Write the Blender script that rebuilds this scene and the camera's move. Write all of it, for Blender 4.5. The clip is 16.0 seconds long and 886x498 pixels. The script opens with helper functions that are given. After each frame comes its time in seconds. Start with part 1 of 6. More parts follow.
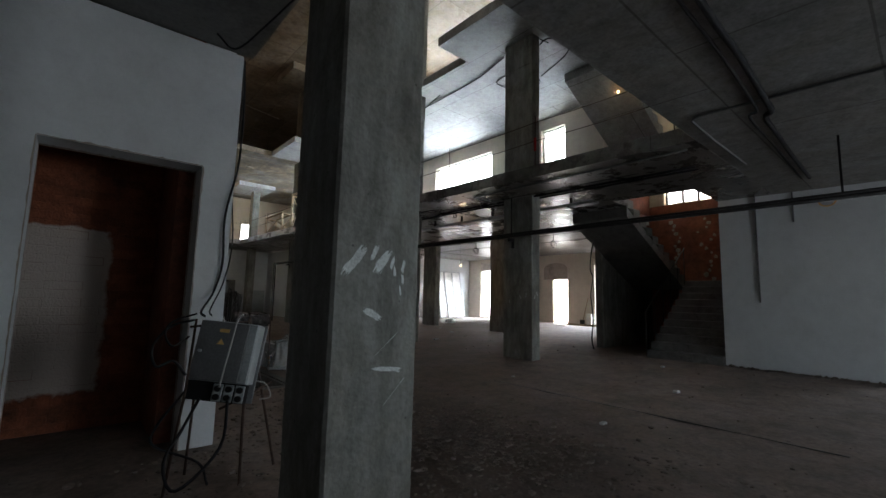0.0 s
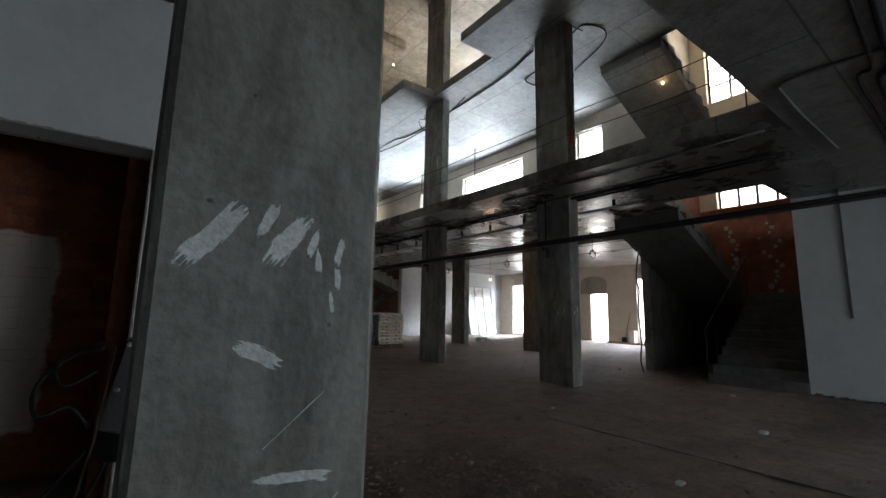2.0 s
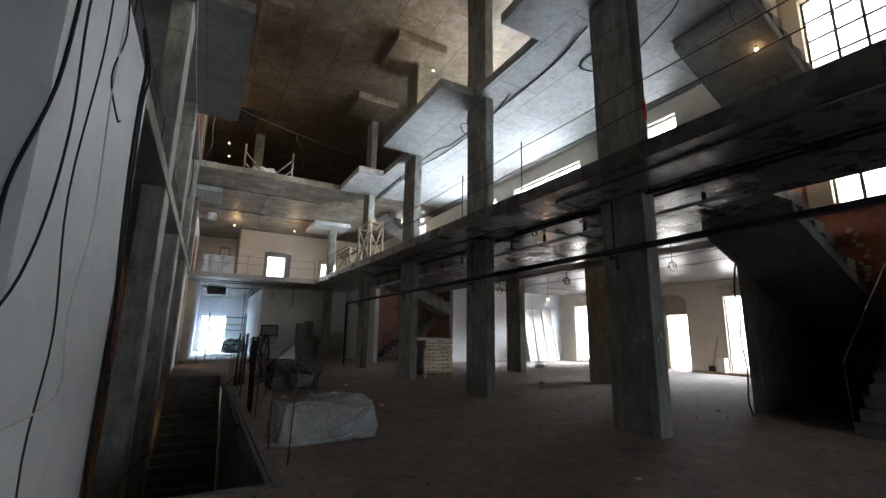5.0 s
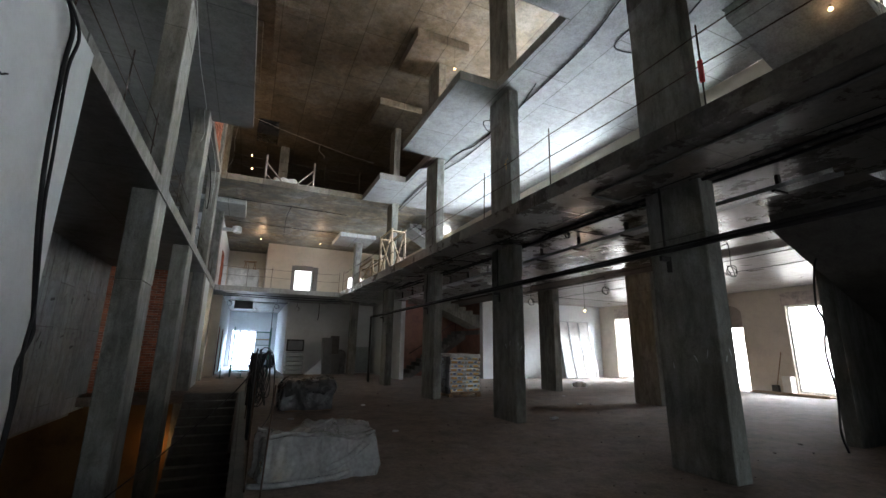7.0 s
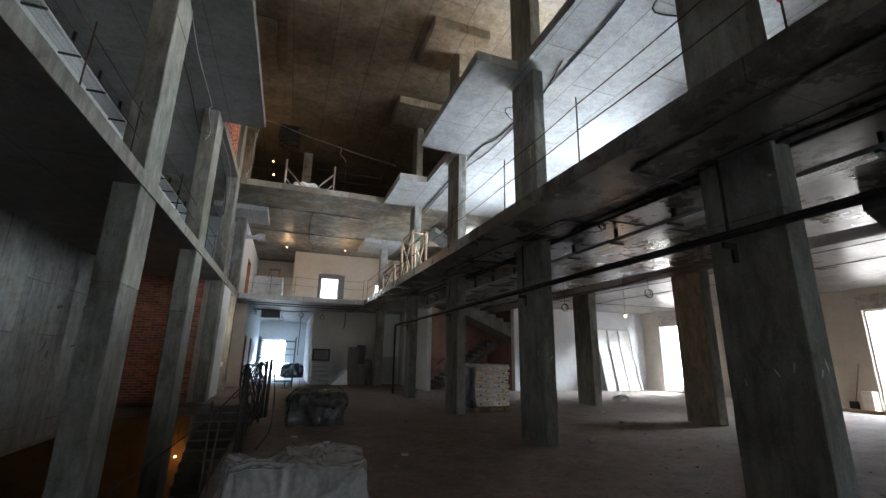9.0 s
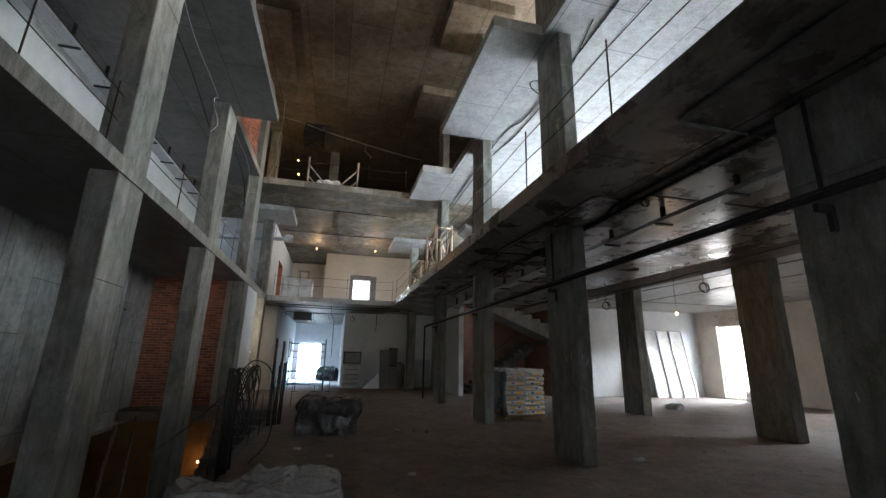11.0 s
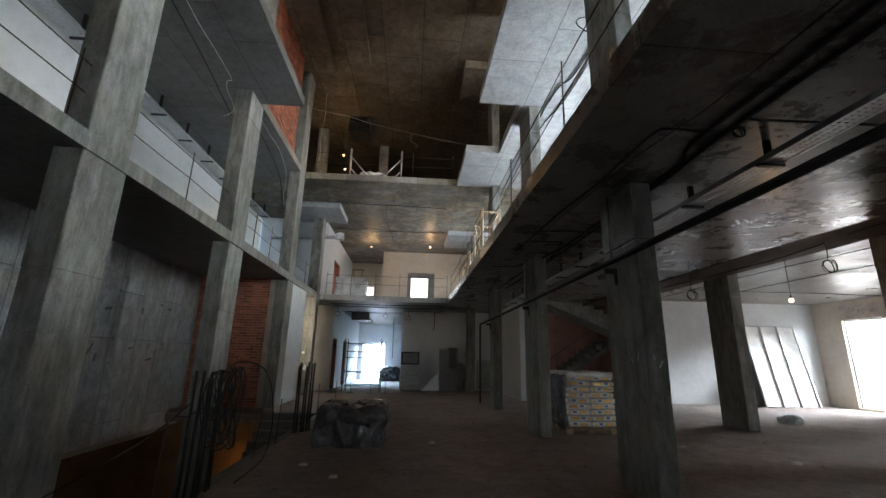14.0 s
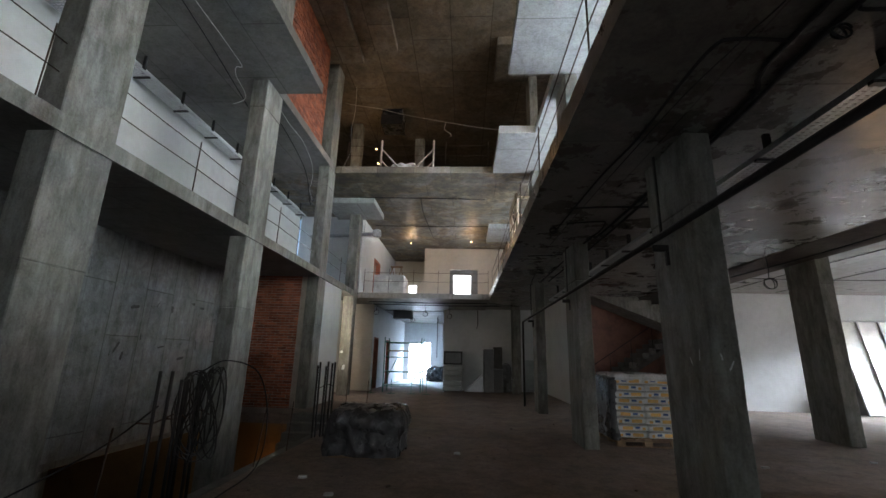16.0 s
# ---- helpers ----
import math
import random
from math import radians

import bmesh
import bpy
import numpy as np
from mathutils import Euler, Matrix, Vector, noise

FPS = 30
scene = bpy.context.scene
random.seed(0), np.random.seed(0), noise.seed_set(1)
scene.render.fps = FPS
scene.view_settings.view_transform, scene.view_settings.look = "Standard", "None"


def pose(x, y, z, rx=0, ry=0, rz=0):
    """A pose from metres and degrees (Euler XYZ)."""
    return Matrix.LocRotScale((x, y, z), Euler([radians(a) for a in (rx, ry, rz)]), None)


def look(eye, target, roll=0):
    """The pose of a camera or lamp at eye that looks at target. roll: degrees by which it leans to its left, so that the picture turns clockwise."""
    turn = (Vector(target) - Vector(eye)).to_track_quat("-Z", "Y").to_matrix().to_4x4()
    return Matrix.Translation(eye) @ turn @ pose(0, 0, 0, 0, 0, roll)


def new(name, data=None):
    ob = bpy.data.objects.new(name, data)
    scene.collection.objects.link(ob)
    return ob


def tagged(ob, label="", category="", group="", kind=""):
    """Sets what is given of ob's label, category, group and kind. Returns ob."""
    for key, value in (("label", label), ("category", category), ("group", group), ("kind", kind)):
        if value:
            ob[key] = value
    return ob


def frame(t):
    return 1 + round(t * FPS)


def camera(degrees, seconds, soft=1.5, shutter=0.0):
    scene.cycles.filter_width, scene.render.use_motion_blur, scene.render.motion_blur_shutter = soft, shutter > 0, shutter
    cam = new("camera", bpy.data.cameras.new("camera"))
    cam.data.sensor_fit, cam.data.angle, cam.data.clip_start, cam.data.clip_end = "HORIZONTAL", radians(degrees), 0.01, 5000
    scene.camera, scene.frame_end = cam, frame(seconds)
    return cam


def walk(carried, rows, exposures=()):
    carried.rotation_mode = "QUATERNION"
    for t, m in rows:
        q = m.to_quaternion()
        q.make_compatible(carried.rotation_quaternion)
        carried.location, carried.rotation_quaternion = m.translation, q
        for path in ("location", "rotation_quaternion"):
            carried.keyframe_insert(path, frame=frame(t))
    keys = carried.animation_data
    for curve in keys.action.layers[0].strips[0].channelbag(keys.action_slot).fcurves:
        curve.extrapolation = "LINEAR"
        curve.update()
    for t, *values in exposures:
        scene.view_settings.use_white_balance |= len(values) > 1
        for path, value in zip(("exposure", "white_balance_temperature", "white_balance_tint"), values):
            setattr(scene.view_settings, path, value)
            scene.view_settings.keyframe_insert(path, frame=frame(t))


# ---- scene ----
cam = camera(92.4, 16.0)
PATH = [
    (0, (0.079, -0.159, 1.249), (1.380, 1.342, 1.476), 1.39),
    (0.5, (0.238, 0.006, 1.245), (1.520, 1.522, 1.493), 1.31),
    (1, (0.409, 0.165, 1.245), (1.662, 1.701, 1.512), 1.24),
    (1.5, (0.586, 0.320, 1.249), (1.805, 1.881, 1.532), 1.17),
    (2, (0.767, 0.474, 1.256), (1.947, 2.061, 1.555), 1.12),
    (2.5, (0.947, 0.629, 1.265), (2.087, 2.242, 1.579), 1.08),
    (3, (1.125, 0.786, 1.275), (2.224, 2.423, 1.606), 1.04),
    (3.5, (1.300, 0.945, 1.287), (2.359, 2.606, 1.633), 1.01),
    (4, (1.472, 1.108, 1.298), (2.491, 2.791, 1.662), 0.98),
    (6.5, (2.300, 1.974, 1.350), (3.133, 3.738, 1.795), 0.94),
    (7, (2.464, 2.156, 1.357), (3.261, 3.932, 1.816), 0.95),
    (7.5, (2.629, 2.339, 1.364), (3.390, 4.128, 1.835), 0.97),
    (8, (2.796, 2.525, 1.370), (3.520, 4.326, 1.852), 0.99),
    (8.5, (2.965, 2.712, 1.375), (3.650, 4.525, 1.865), 1.01),
    (9, (3.135, 2.900, 1.379), (3.780, 4.726, 1.876), 1.03),
    (11.5, (3.990, 3.859, 1.396), (4.404, 5.749, 1.903), 1.17),
    (12, (4.156, 4.056, 1.399), (4.517, 5.957, 1.906), 1.19),
    (12.5, (4.318, 4.255, 1.403), (4.624, 6.166, 1.908), 1.21),
    (13, (4.474, 4.457, 1.407), (4.724, 6.376, 1.911), 1.23),
    (13.5, (4.625, 4.661, 1.411), (4.818, 6.588, 1.914), 1.24),
    (14, (4.770, 4.870, 1.415), (4.904, 6.801, 1.917), 1.26),
    (14.5, (4.909, 5.081, 1.419), (4.983, 7.015, 1.920), 1.28),
    (15, (5.043, 5.296, 1.421), (5.057, 7.232, 1.922), 1.30),
    (15.5, (5.174, 5.515, 1.423), (5.128, 7.450, 1.922), 1.33),
    (16, (5.306, 5.736, 1.422), (5.198, 7.671, 1.918), 1.39),
]
walk(cam, [(t, look(eye, target, roll)) for t, eye, target, roll in PATH])

# ---------------------------------------------------------------- light
scene.view_settings.exposure = 0.67
world = bpy.data.worlds.new("sky")
scene.world = world
world.use_nodes = True
wn = world.node_tree.nodes
sky = wn.new("ShaderNodeTexSky")
sky.sky_type = "NISHITA"
sky.sun_disc = False
sky.sun_elevation = radians(38)
sky.sun_rotation = radians(75)
sky.air_density, sky.dust_density = 1.0, 2.0
wn["Background"].inputs["Strength"].default_value = 0.15
world.node_tree.links.new(sky.outputs[0], wn["Background"].inputs["Color"])


def window_or_fill_light(x, y, z, w, h, towards, power, colour=(0.81, 0.91, 1.03)):
    """Area lamp of w by h metres: daylight at an opening, or added fill."""
    data = bpy.data.lights.new("window_or_fill_light", "AREA")
    data.shape, data.size, data.size_y, data.energy, data.color = "RECTANGLE", w, h, power, colour
    ob = new("window_or_fill_light", data)
    ob.matrix_world = look((x, y, z), Vector((x, y, z)) + Vector(towards))
    return ob


def bulb_light(x, y, z, power, colour=(1.0, 0.62, 0.3)):
    data = bpy.data.lights.new("bulb_light", "POINT")
    data.energy, data.color, data.shadow_soft_size = power, colour, 0.04
    new("bulb_light", data).location = (x, y, z)


SUN = bpy.data.lights.new("sun", "SUN")
SUN.energy, SUN.angle, SUN.color = 2.5, radians(0.6), (1.0, 0.95, 0.88)
sun = new("sun", SUN)
sun.matrix_world = look((60, 30, 45), (0, 12, 0))

# ---------------------------------------------------------------- daylight through the openings, and added top-floor fill
window_or_fill_light(24.6, 18.6, 4.15, 2.8, 0.9, (-1, 0, -0.5), 2400)
window_or_fill_light(24.6, 10.75, 4.15, 2.4, 0.9, (-1, 0, -0.5), 1000)
window_or_fill_light(23.0, 13.45, 4.0, 1.2, 1.6, (-1, 0, -1), 500)
window_or_fill_light(12.75, 11.9, 4.4, 3.4, 1.0, (-1, 0, 0.75), 300)
window_or_fill_light(12.75, 7.6, 4.4, 1.2, 1.0, (-1, 0, 0.75), 90)
window_or_fill_light(12.75, 15.6, 4.4, 2.1, 1.0, (-1, 0, 0.75), 420)
window_or_fill_light(12.75, 21.75, 4.8, 1.8, 1.0, (-1, 0, 0.75), 1300)
# two added fill lamps that brighten the roof soffit
window_or_fill_light(11.9, 8.75, 9.3, 1.4, 1.3, (-1, 0, 0.1), 70, (1.0, 0.94, 0.84))
window_or_fill_light(11.9, 12.75, 9.3, 1.4, 1.3, (-1, 0, 0.1), 170, (1.0, 0.94, 0.84))
window_or_fill_light(15.2, 4.45, 4.0, 2.0, 0.7, (-1, 0, 1), 170, (1.0, 0.88, 0.7))
window_or_fill_light(15.2, 4.6, 7.2, 2.0, 0.8, (-1, 0, 1), 220, (1.0, 0.88, 0.7))
window_or_fill_light(2.3, 36.35, 3.12, 1.8, 0.8, (0, -1, -0.6), 2300, (0.5, 0.72, 1.0))
window_or_fill_light(5.1, 29.5, 6.65, 1.2, 0.8, (0, -1, -1), 1000)
window_or_fill_light(2.05, 32.7, 6.5, 0.8, 0.8, (0, -1, -1), 300)
window_or_fill_light(3.0, -7.6, 1.75, 3.0, 2.5, (0, 1, 0), 19, (0.8, 0.9, 1.0))
window_or_fill_light(7.95, -7.6, 1.6, 1.6, 2.8, (-0.5, 1, 0), 112, (0.82, 0.9, 0.98))
window_or_fill_light(13.4, -1.2, 1.6, 0.6, 1.2, (-1, 0.36, -0.35), 40, (0.85, 0.93, 1.0))
# added fill behind the start point, grazing the roof soffit evenly
window_or_fill_light(3.75, -7.66, 9.2, 3.4, 1.9, (0, 1, 0.02), 310, (1.0, 0.93, 0.84))

# ---------------------------------------------------------------- materials


def material(name, base, rough=0.8, metal=0.0, spread=0.25, scale=3.0, fine=60.0, bump=0.15, tint=None, streak=0.0, spec=0.4, vary=0.0, seam=None, blots=0.0, grain=0.5, pits=0.0, mid=0.0, lines=0.008, tones=0.86):
    """Base colour broken up by large stains and fine grain, with relief."""
    m = bpy.data.materials.new(name)
    m.use_nodes = True
    nt = m.node_tree
    n, link = nt.nodes, nt.links.new
    bs = n["Principled BSDF"]
    co = n.new("ShaderNodeTexCoord")
    big = n.new("ShaderNodeTexNoise")
    big.inputs["Scale"].default_value, big.inputs["Detail"].default_value, big.inputs["Roughness"].default_value = scale * 0.5, 10, 0.72
    small = n.new("ShaderNodeTexNoise")
    small.inputs["Scale"].default_value, small.inputs["Detail"].default_value = fine, 4
    mp = n.new("ShaderNodeMapping")
    mp.inputs["Scale"].default_value = (1, 1, 1 - 0.85 * streak)
    geo = n.new("ShaderNodeNewGeometry")
    link(geo.outputs["Position"], mp.inputs["Vector"])
    link(mp.outputs[0], big.inputs["Vector"])
    link(geo.outputs["Position"], small.inputs["Vector"])
    ramp = n.new("ShaderNodeValToRGB")
    dark = [c * (1 - 1.6 * spread) for c in base]
    lite = [min(1, c * (1 + 0.8 * spread)) for c in (tint or base)]
    ramp.color_ramp.elements[0].position, ramp.color_ramp.elements[0].color = 0.32, (*[max(0, c) for c in dark], 1)
    ramp.color_ramp.elements[1].position, ramp.color_ramp.elements[1].color = 0.68, (*lite, 1)
    centre = ramp.color_ramp.elements.new(0.5)
    centre.color = (*base, 1)
    link(big.outputs[0], ramp.inputs[0])
    mix = n.new("ShaderNodeMix")
    mix.data_type, mix.blend_type = "RGBA", "MULTIPLY"
    mix.inputs["Factor"].default_value = grain
    gr = n.new("ShaderNodeValToRGB")
    gr.color_ramp.elements[0].position, gr.color_ramp.elements[0].color = 0.3, (0.55, 0.55, 0.55, 1)
    gr.color_ramp.elements[1].position, gr.color_ramp.elements[1].color = 0.6, (1, 1, 1, 1)
    link(small.outputs[0], gr.inputs[0])
    link(ramp.outputs[0], mix.inputs["A"])
    link(gr.outputs[0], mix.inputs["B"])
    out = mix.outputs["Result"]
    if mid:
        # hand-sized cloudy marks and scuffs with hard borders
        scuff = n.new("ShaderNodeTexNoise")
        scuff.inputs["Scale"].default_value, scuff.inputs["Detail"].default_value, scuff.inputs["Roughness"].default_value, scuff.inputs["Distortion"].default_value = 4.5, 9, 0.78, 0.4
        link(mp.outputs[0], scuff.inputs["Vector"])
        fr = n.new("ShaderNodeValToRGB")
        fr.color_ramp.elements[0].position, fr.color_ramp.elements[0].color = 0.38, (0.5, 0.48, 0.46, 1)
        fr.color_ramp.elements[1].position, fr.color_ramp.elements[1].color = 0.64, (1.3, 1.3, 1.3, 1)
        even = fr.color_ramp.elements.new(0.5)
        even.color = (1, 1, 1, 1)
        link(scuff.outputs[0], fr.inputs[0])
        sx = n.new("ShaderNodeMix")
        sx.data_type, sx.blend_type = "RGBA", "MULTIPLY"
        sx.inputs["Factor"].default_value = mid
        link(out, sx.inputs["A"])
        link(fr.outputs[0], sx.inputs["B"])
        out = sx.outputs["Result"]
    if blots:
        # large rust-brown and dark water marks with soft borders
        spot = n.new("ShaderNodeTexNoise")
        spot.inputs["Scale"].default_value, spot.inputs["Detail"].default_value, spot.inputs["Distortion"].default_value = 0.9, 10, 0.5
        spot.inputs["Roughness"].default_value = 0.68
        link(geo.outputs["Position"], spot.inputs["Vector"])
        sr = n.new("ShaderNodeValToRGB")
        sr.color_ramp.elements[0].position, sr.color_ramp.elements[0].color = 0.38, (0.42, 0.38, 0.33, 1)
        sr.color_ramp.elements[1].position, sr.color_ramp.elements[1].color = 0.56, (1, 1, 1, 1)
        rust = sr.color_ramp.elements.new(0.49)
        rust.color = (0.85, 0.72, 0.52, 1)
        link(spot.outputs[0], sr.inputs[0])
        bm_ = n.new("ShaderNodeMix")
        bm_.data_type, bm_.blend_type = "RGBA", "MULTIPLY"
        bm_.inputs["Factor"].default_value = blots
        link(out, bm_.inputs["A"])
        link(sr.outputs[0], bm_.inputs["B"])
        out = bm_.outputs["Result"]
    if pits:
        # scattered blow holes and pale drip marks of cast concrete
        holes = n.new("ShaderNodeTexVoronoi")
        holes.inputs["Scale"].default_value = 9.0
        warp = n.new("ShaderNodeVectorMath")
        warp.operation = "MULTIPLY_ADD"
        warp.inputs[1].default_value = (0.012, 0.012, 0.012)
        link(small.outputs["Color"], warp.inputs[0])
        link(geo.outputs["Position"], warp.inputs[2])
        link(warp.outputs[0], holes.inputs["Vector"])
        hr = n.new("ShaderNodeValToRGB")
        hr.color_ramp.elements[0].position, hr.color_ramp.elements[0].color = 0.035, (0.3, 0.3, 0.3, 1)
        hr.color_ramp.elements[1].position, hr.color_ramp.elements[1].color = 0.06, (1, 1, 1, 1)
        link(holes.outputs["Distance"], hr.inputs[0])
        drip = n.new("ShaderNodeTexNoise")
        drip.inputs["Scale"].default_value, drip.inputs["Detail"].default_value, drip.inputs["Roughness"].default_value = 7.0, 6, 0.7
        dm = n.new("ShaderNodeMapping")
        dm.inputs["Scale"].default_value = (1, 1, 0.16)
        link(geo.outputs["Position"], dm.inputs["Vector"])
        link(dm.outputs[0], drip.inputs["Vector"])
        dr = n.new("ShaderNodeValToRGB")
        dr.color_ramp.elements[0].position, dr.color_ramp.elements[0].color = 0.36, (0.62, 0.6, 0.56, 1)
        dr.color_ramp.elements[1].position, dr.color_ramp.elements[1].color = 0.62, (1.12, 1.13, 1.1, 1)
        link(drip.outputs[0], dr.inputs[0])
        for node in (hr, dr):
            pm = n.new("ShaderNodeMix")
            pm.data_type, pm.blend_type = "RGBA", "MULTIPLY"
            pm.inputs["Factor"].default_value = pits
            link(out, pm.inputs["A"])
            link(node.outputs[0], pm.inputs["B"])
            out = pm.outputs["Result"]
    seam_fac = None
    if seam:
        # joints between formwork boards: (u axis, v axis, board length, board height)
        sep = n.new("ShaderNodeSeparateXYZ")
        com = n.new("ShaderNodeCombineXYZ")
        link(geo.outputs["Position"], sep.inputs[0])
        link(sep.outputs["XYZ".index(seam[0])], com.inputs[0])
        link(sep.outputs["XYZ".index(seam[1])], com.inputs[1])
        bt = n.new("ShaderNodeTexBrick")
        bt.offset, bt.squash = 0.37, 1.0
        for key, value in (("Scale", 1.0), ("Brick Width", seam[2]), ("Row Height", seam[3]), ("Mortar Size", lines), ("Mortar Smooth", 0.4), ("Bias", 0.0)):
            bt.inputs[key].default_value = value
        bt.inputs["Color1"].default_value, bt.inputs["Color2"].default_value, bt.inputs["Mortar"].default_value = (tones, tones, tones, 1), (1, 1, 1, 1), (0.34, 0.32, 0.3, 1)
        wob = n.new("ShaderNodeVectorMath")
        wob.operation = "MULTIPLY_ADD"
        wob.inputs[1].default_value = (0.014, 0.014, 0.014)
        link(big.outputs["Color"], wob.inputs[0])
        link(com.outputs[0], wob.inputs[2])
        link(wob.outputs[0], bt.inputs["Vector"])
        sm = n.new("ShaderNodeMix")
        sm.data_type, sm.blend_type = "RGBA", "MULTIPLY"
        sm.inputs["Factor"].default_value = 0.85
        link(out, sm.inputs["A"])
        link(bt.outputs["Color"], sm.inputs["B"])
        out = sm.outputs["Result"]
        seam_fac = bt.outputs["Fac"]
    if vary:
        info = n.new("ShaderNodeObjectInfo")
        hsv = n.new("ShaderNodeHueSaturation")
        ma = n.new("ShaderNodeMapRange")
        ma.inputs["To Min"].default_value, ma.inputs["To Max"].default_value = 1 - vary, 1 + vary
        isl = n.new("ShaderNodeMath")
        isl.operation = "FRACT"
        add = n.new("ShaderNodeMath")
        link(info.outputs["Random"], add.inputs[0])
        link(geo.outputs["Random Per Island"], add.inputs[1])
        link(add.outputs[0], isl.inputs[0])
        link(isl.outputs[0], ma.inputs["Value"])
        link(ma.outputs[0], hsv.inputs["Value"])
        link(out, hsv.inputs["Color"])
        out = hsv.outputs[0]
    link(out, bs.inputs["Base Color"])
    rr = n.new("ShaderNodeMapRange")
    rr.inputs["To Min"].default_value, rr.inputs["To Max"].default_value = max(0.03, rough - 0.18), min(1, rough + 0.12)
    rr.inputs["From Min"].default_value, rr.inputs["From Max"].default_value = 0.34, 0.66
    link(big.outputs[0], rr.inputs["Value"])
    link(rr.outputs[0], bs.inputs["Roughness"])
    bs.inputs["Metallic"].default_value = metal
    bs.inputs["Specular IOR Level"].default_value = spec
    if bump:
        bp = n.new("ShaderNodeBump")
        bp.inputs["Strength"].default_value, bp.inputs["Distance"].default_value = min(1, bump * 2), 0.01
        ad = n.new("ShaderNodeMath")
        link(small.outputs[0], ad.inputs[0])
        link(big.outputs[0], ad.inputs[1])
        link(ad.outputs[0], bp.inputs["Height"])
        link(bp.outputs[0], bs.inputs["Normal"])
    return m


def glow(name, colour, strength):
    m = bpy.data.materials.new(name)
    m.use_nodes = True
    bs = m.node_tree.nodes["Principled BSDF"]
    bs.inputs["Base Color"].default_value = (*colour, 1)
    bs.inputs["Emission Color"].default_value = (*colour, 1)
    bs.inputs["Emission Strength"].default_value = strength
    return m


CONCRETE = material("concrete", (0.272, 0.276, 0.264), 0.72, spread=0.2, scale=4.0, fine=45, bump=0.25, streak=0.55, grain=0.4, blots=0.22, pits=0.85, mid=0.6)
# beam concrete: the shade on its unlit face is put into this dark brown
CONC_BROWN = material("brown_shaded_concrete", (0.1, 0.085, 0.07), 0.9, spread=0.25, scale=4, fine=40, bump=0.15, spec=0.2, mid=0.5)
CONC_WALL = material("formwork_wall_concrete", (0.27, 0.288, 0.3), 0.6, spread=0.22, scale=5, fine=40, bump=0.15, seam=("Z", "Y", 2.7, 0.85), blots=0.3, pits=0.7, mid=0.6, lines=0.012, tones=0.78)
CONC_SOFFIT = material("formwork_concrete", (0.18, 0.178, 0.172), 0.5, spread=0.2, scale=2.2, fine=30, bump=0.06, seam=("Y", "X", 2.4, 1.2), blots=0.2, pits=0.3, mid=0.5, lines=0.012, tones=0.8)
# one slab, two tones: gallery darkened for shade, south bay lightened for daylight
CONC_GALLERY = material("smooth_shaded_concrete", (0.165, 0.155, 0.143), 0.33, spread=0.25, scale=3.0, fine=30, bump=0.05, seam=("Y", "X", 2.4, 1.2), blots=0.2, spec=0.36, mid=0.6, lines=0.01, tones=0.8)
CONC_SOUTH = material("matte_lit_concrete", (0.3, 0.3, 0.3), 0.7, spread=0.2, scale=2.6, fine=30, bump=0.08, seam=("X", "Y", 2.4, 1.2), blots=0.25, pits=0.4, mid=0.5, lines=0.012, tones=0.82)
CONC_HALL = material("hall_ceiling_concrete", (0.27, 0.262, 0.25), 0.42, spread=0.2, scale=2.2, fine=30, bump=0.05, seam=("Y", "X", 2.4, 1.2), blots=0.25, mid=0.5, lines=0.012)
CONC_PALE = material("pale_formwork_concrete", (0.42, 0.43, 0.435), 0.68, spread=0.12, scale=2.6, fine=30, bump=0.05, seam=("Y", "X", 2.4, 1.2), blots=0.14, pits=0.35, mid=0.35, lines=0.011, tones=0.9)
CONC_STAINED = material("stained_formwork_concrete", (0.25, 0.235, 0.205), 0.55, spread=0.4, scale=3.2, fine=30, bump=0.05, tint=(0.36, 0.335, 0.285), seam=("X", "Y", 2.4, 1.2), blots=1.0, mid=0.95, lines=0.016, tones=0.62)
CONC_ROOF = material("stained_concrete", (0.3, 0.272, 0.236), 0.6, spread=0.2, scale=2.4, fine=25, bump=0.1, tint=(0.33, 0.305, 0.27), seam=("Y", "X", 2.4, 1.2), blots=0.5, pits=0.35, mid=0.6, lines=0.016, tones=0.62)
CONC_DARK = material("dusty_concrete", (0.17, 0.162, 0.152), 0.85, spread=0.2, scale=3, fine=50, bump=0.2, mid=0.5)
PLASTER = material("white_plaster", (0.68, 0.7, 0.71), 0.85, spread=0.07, scale=2, fine=50, bump=0.06, grain=0.08, mid=0.1)
CREAM = material("cream_plaster", (0.66, 0.6, 0.51), 0.85, spread=0.08, scale=1.5, fine=50, bump=0.05, grain=0.08, mid=0.12)
DIRT = material("dusty_screed", (0.262, 0.21, 0.182), 0.92, spread=0.22, scale=2.6, fine=26, bump=0.9, blots=0.25, mid=0.5)
BRICK = material("red_brick", (0.36, 0.115, 0.06), 0.85, spread=0.3, scale=6, fine=70, bump=0.3, vary=0.3, mid=0.6)
LIMED = material("limewashed_brick", (0.62, 0.54, 0.49), 0.9, spread=0.2, scale=7, fine=60, bump=0.7, vary=0.05, grain=0.4, mid=0.5)


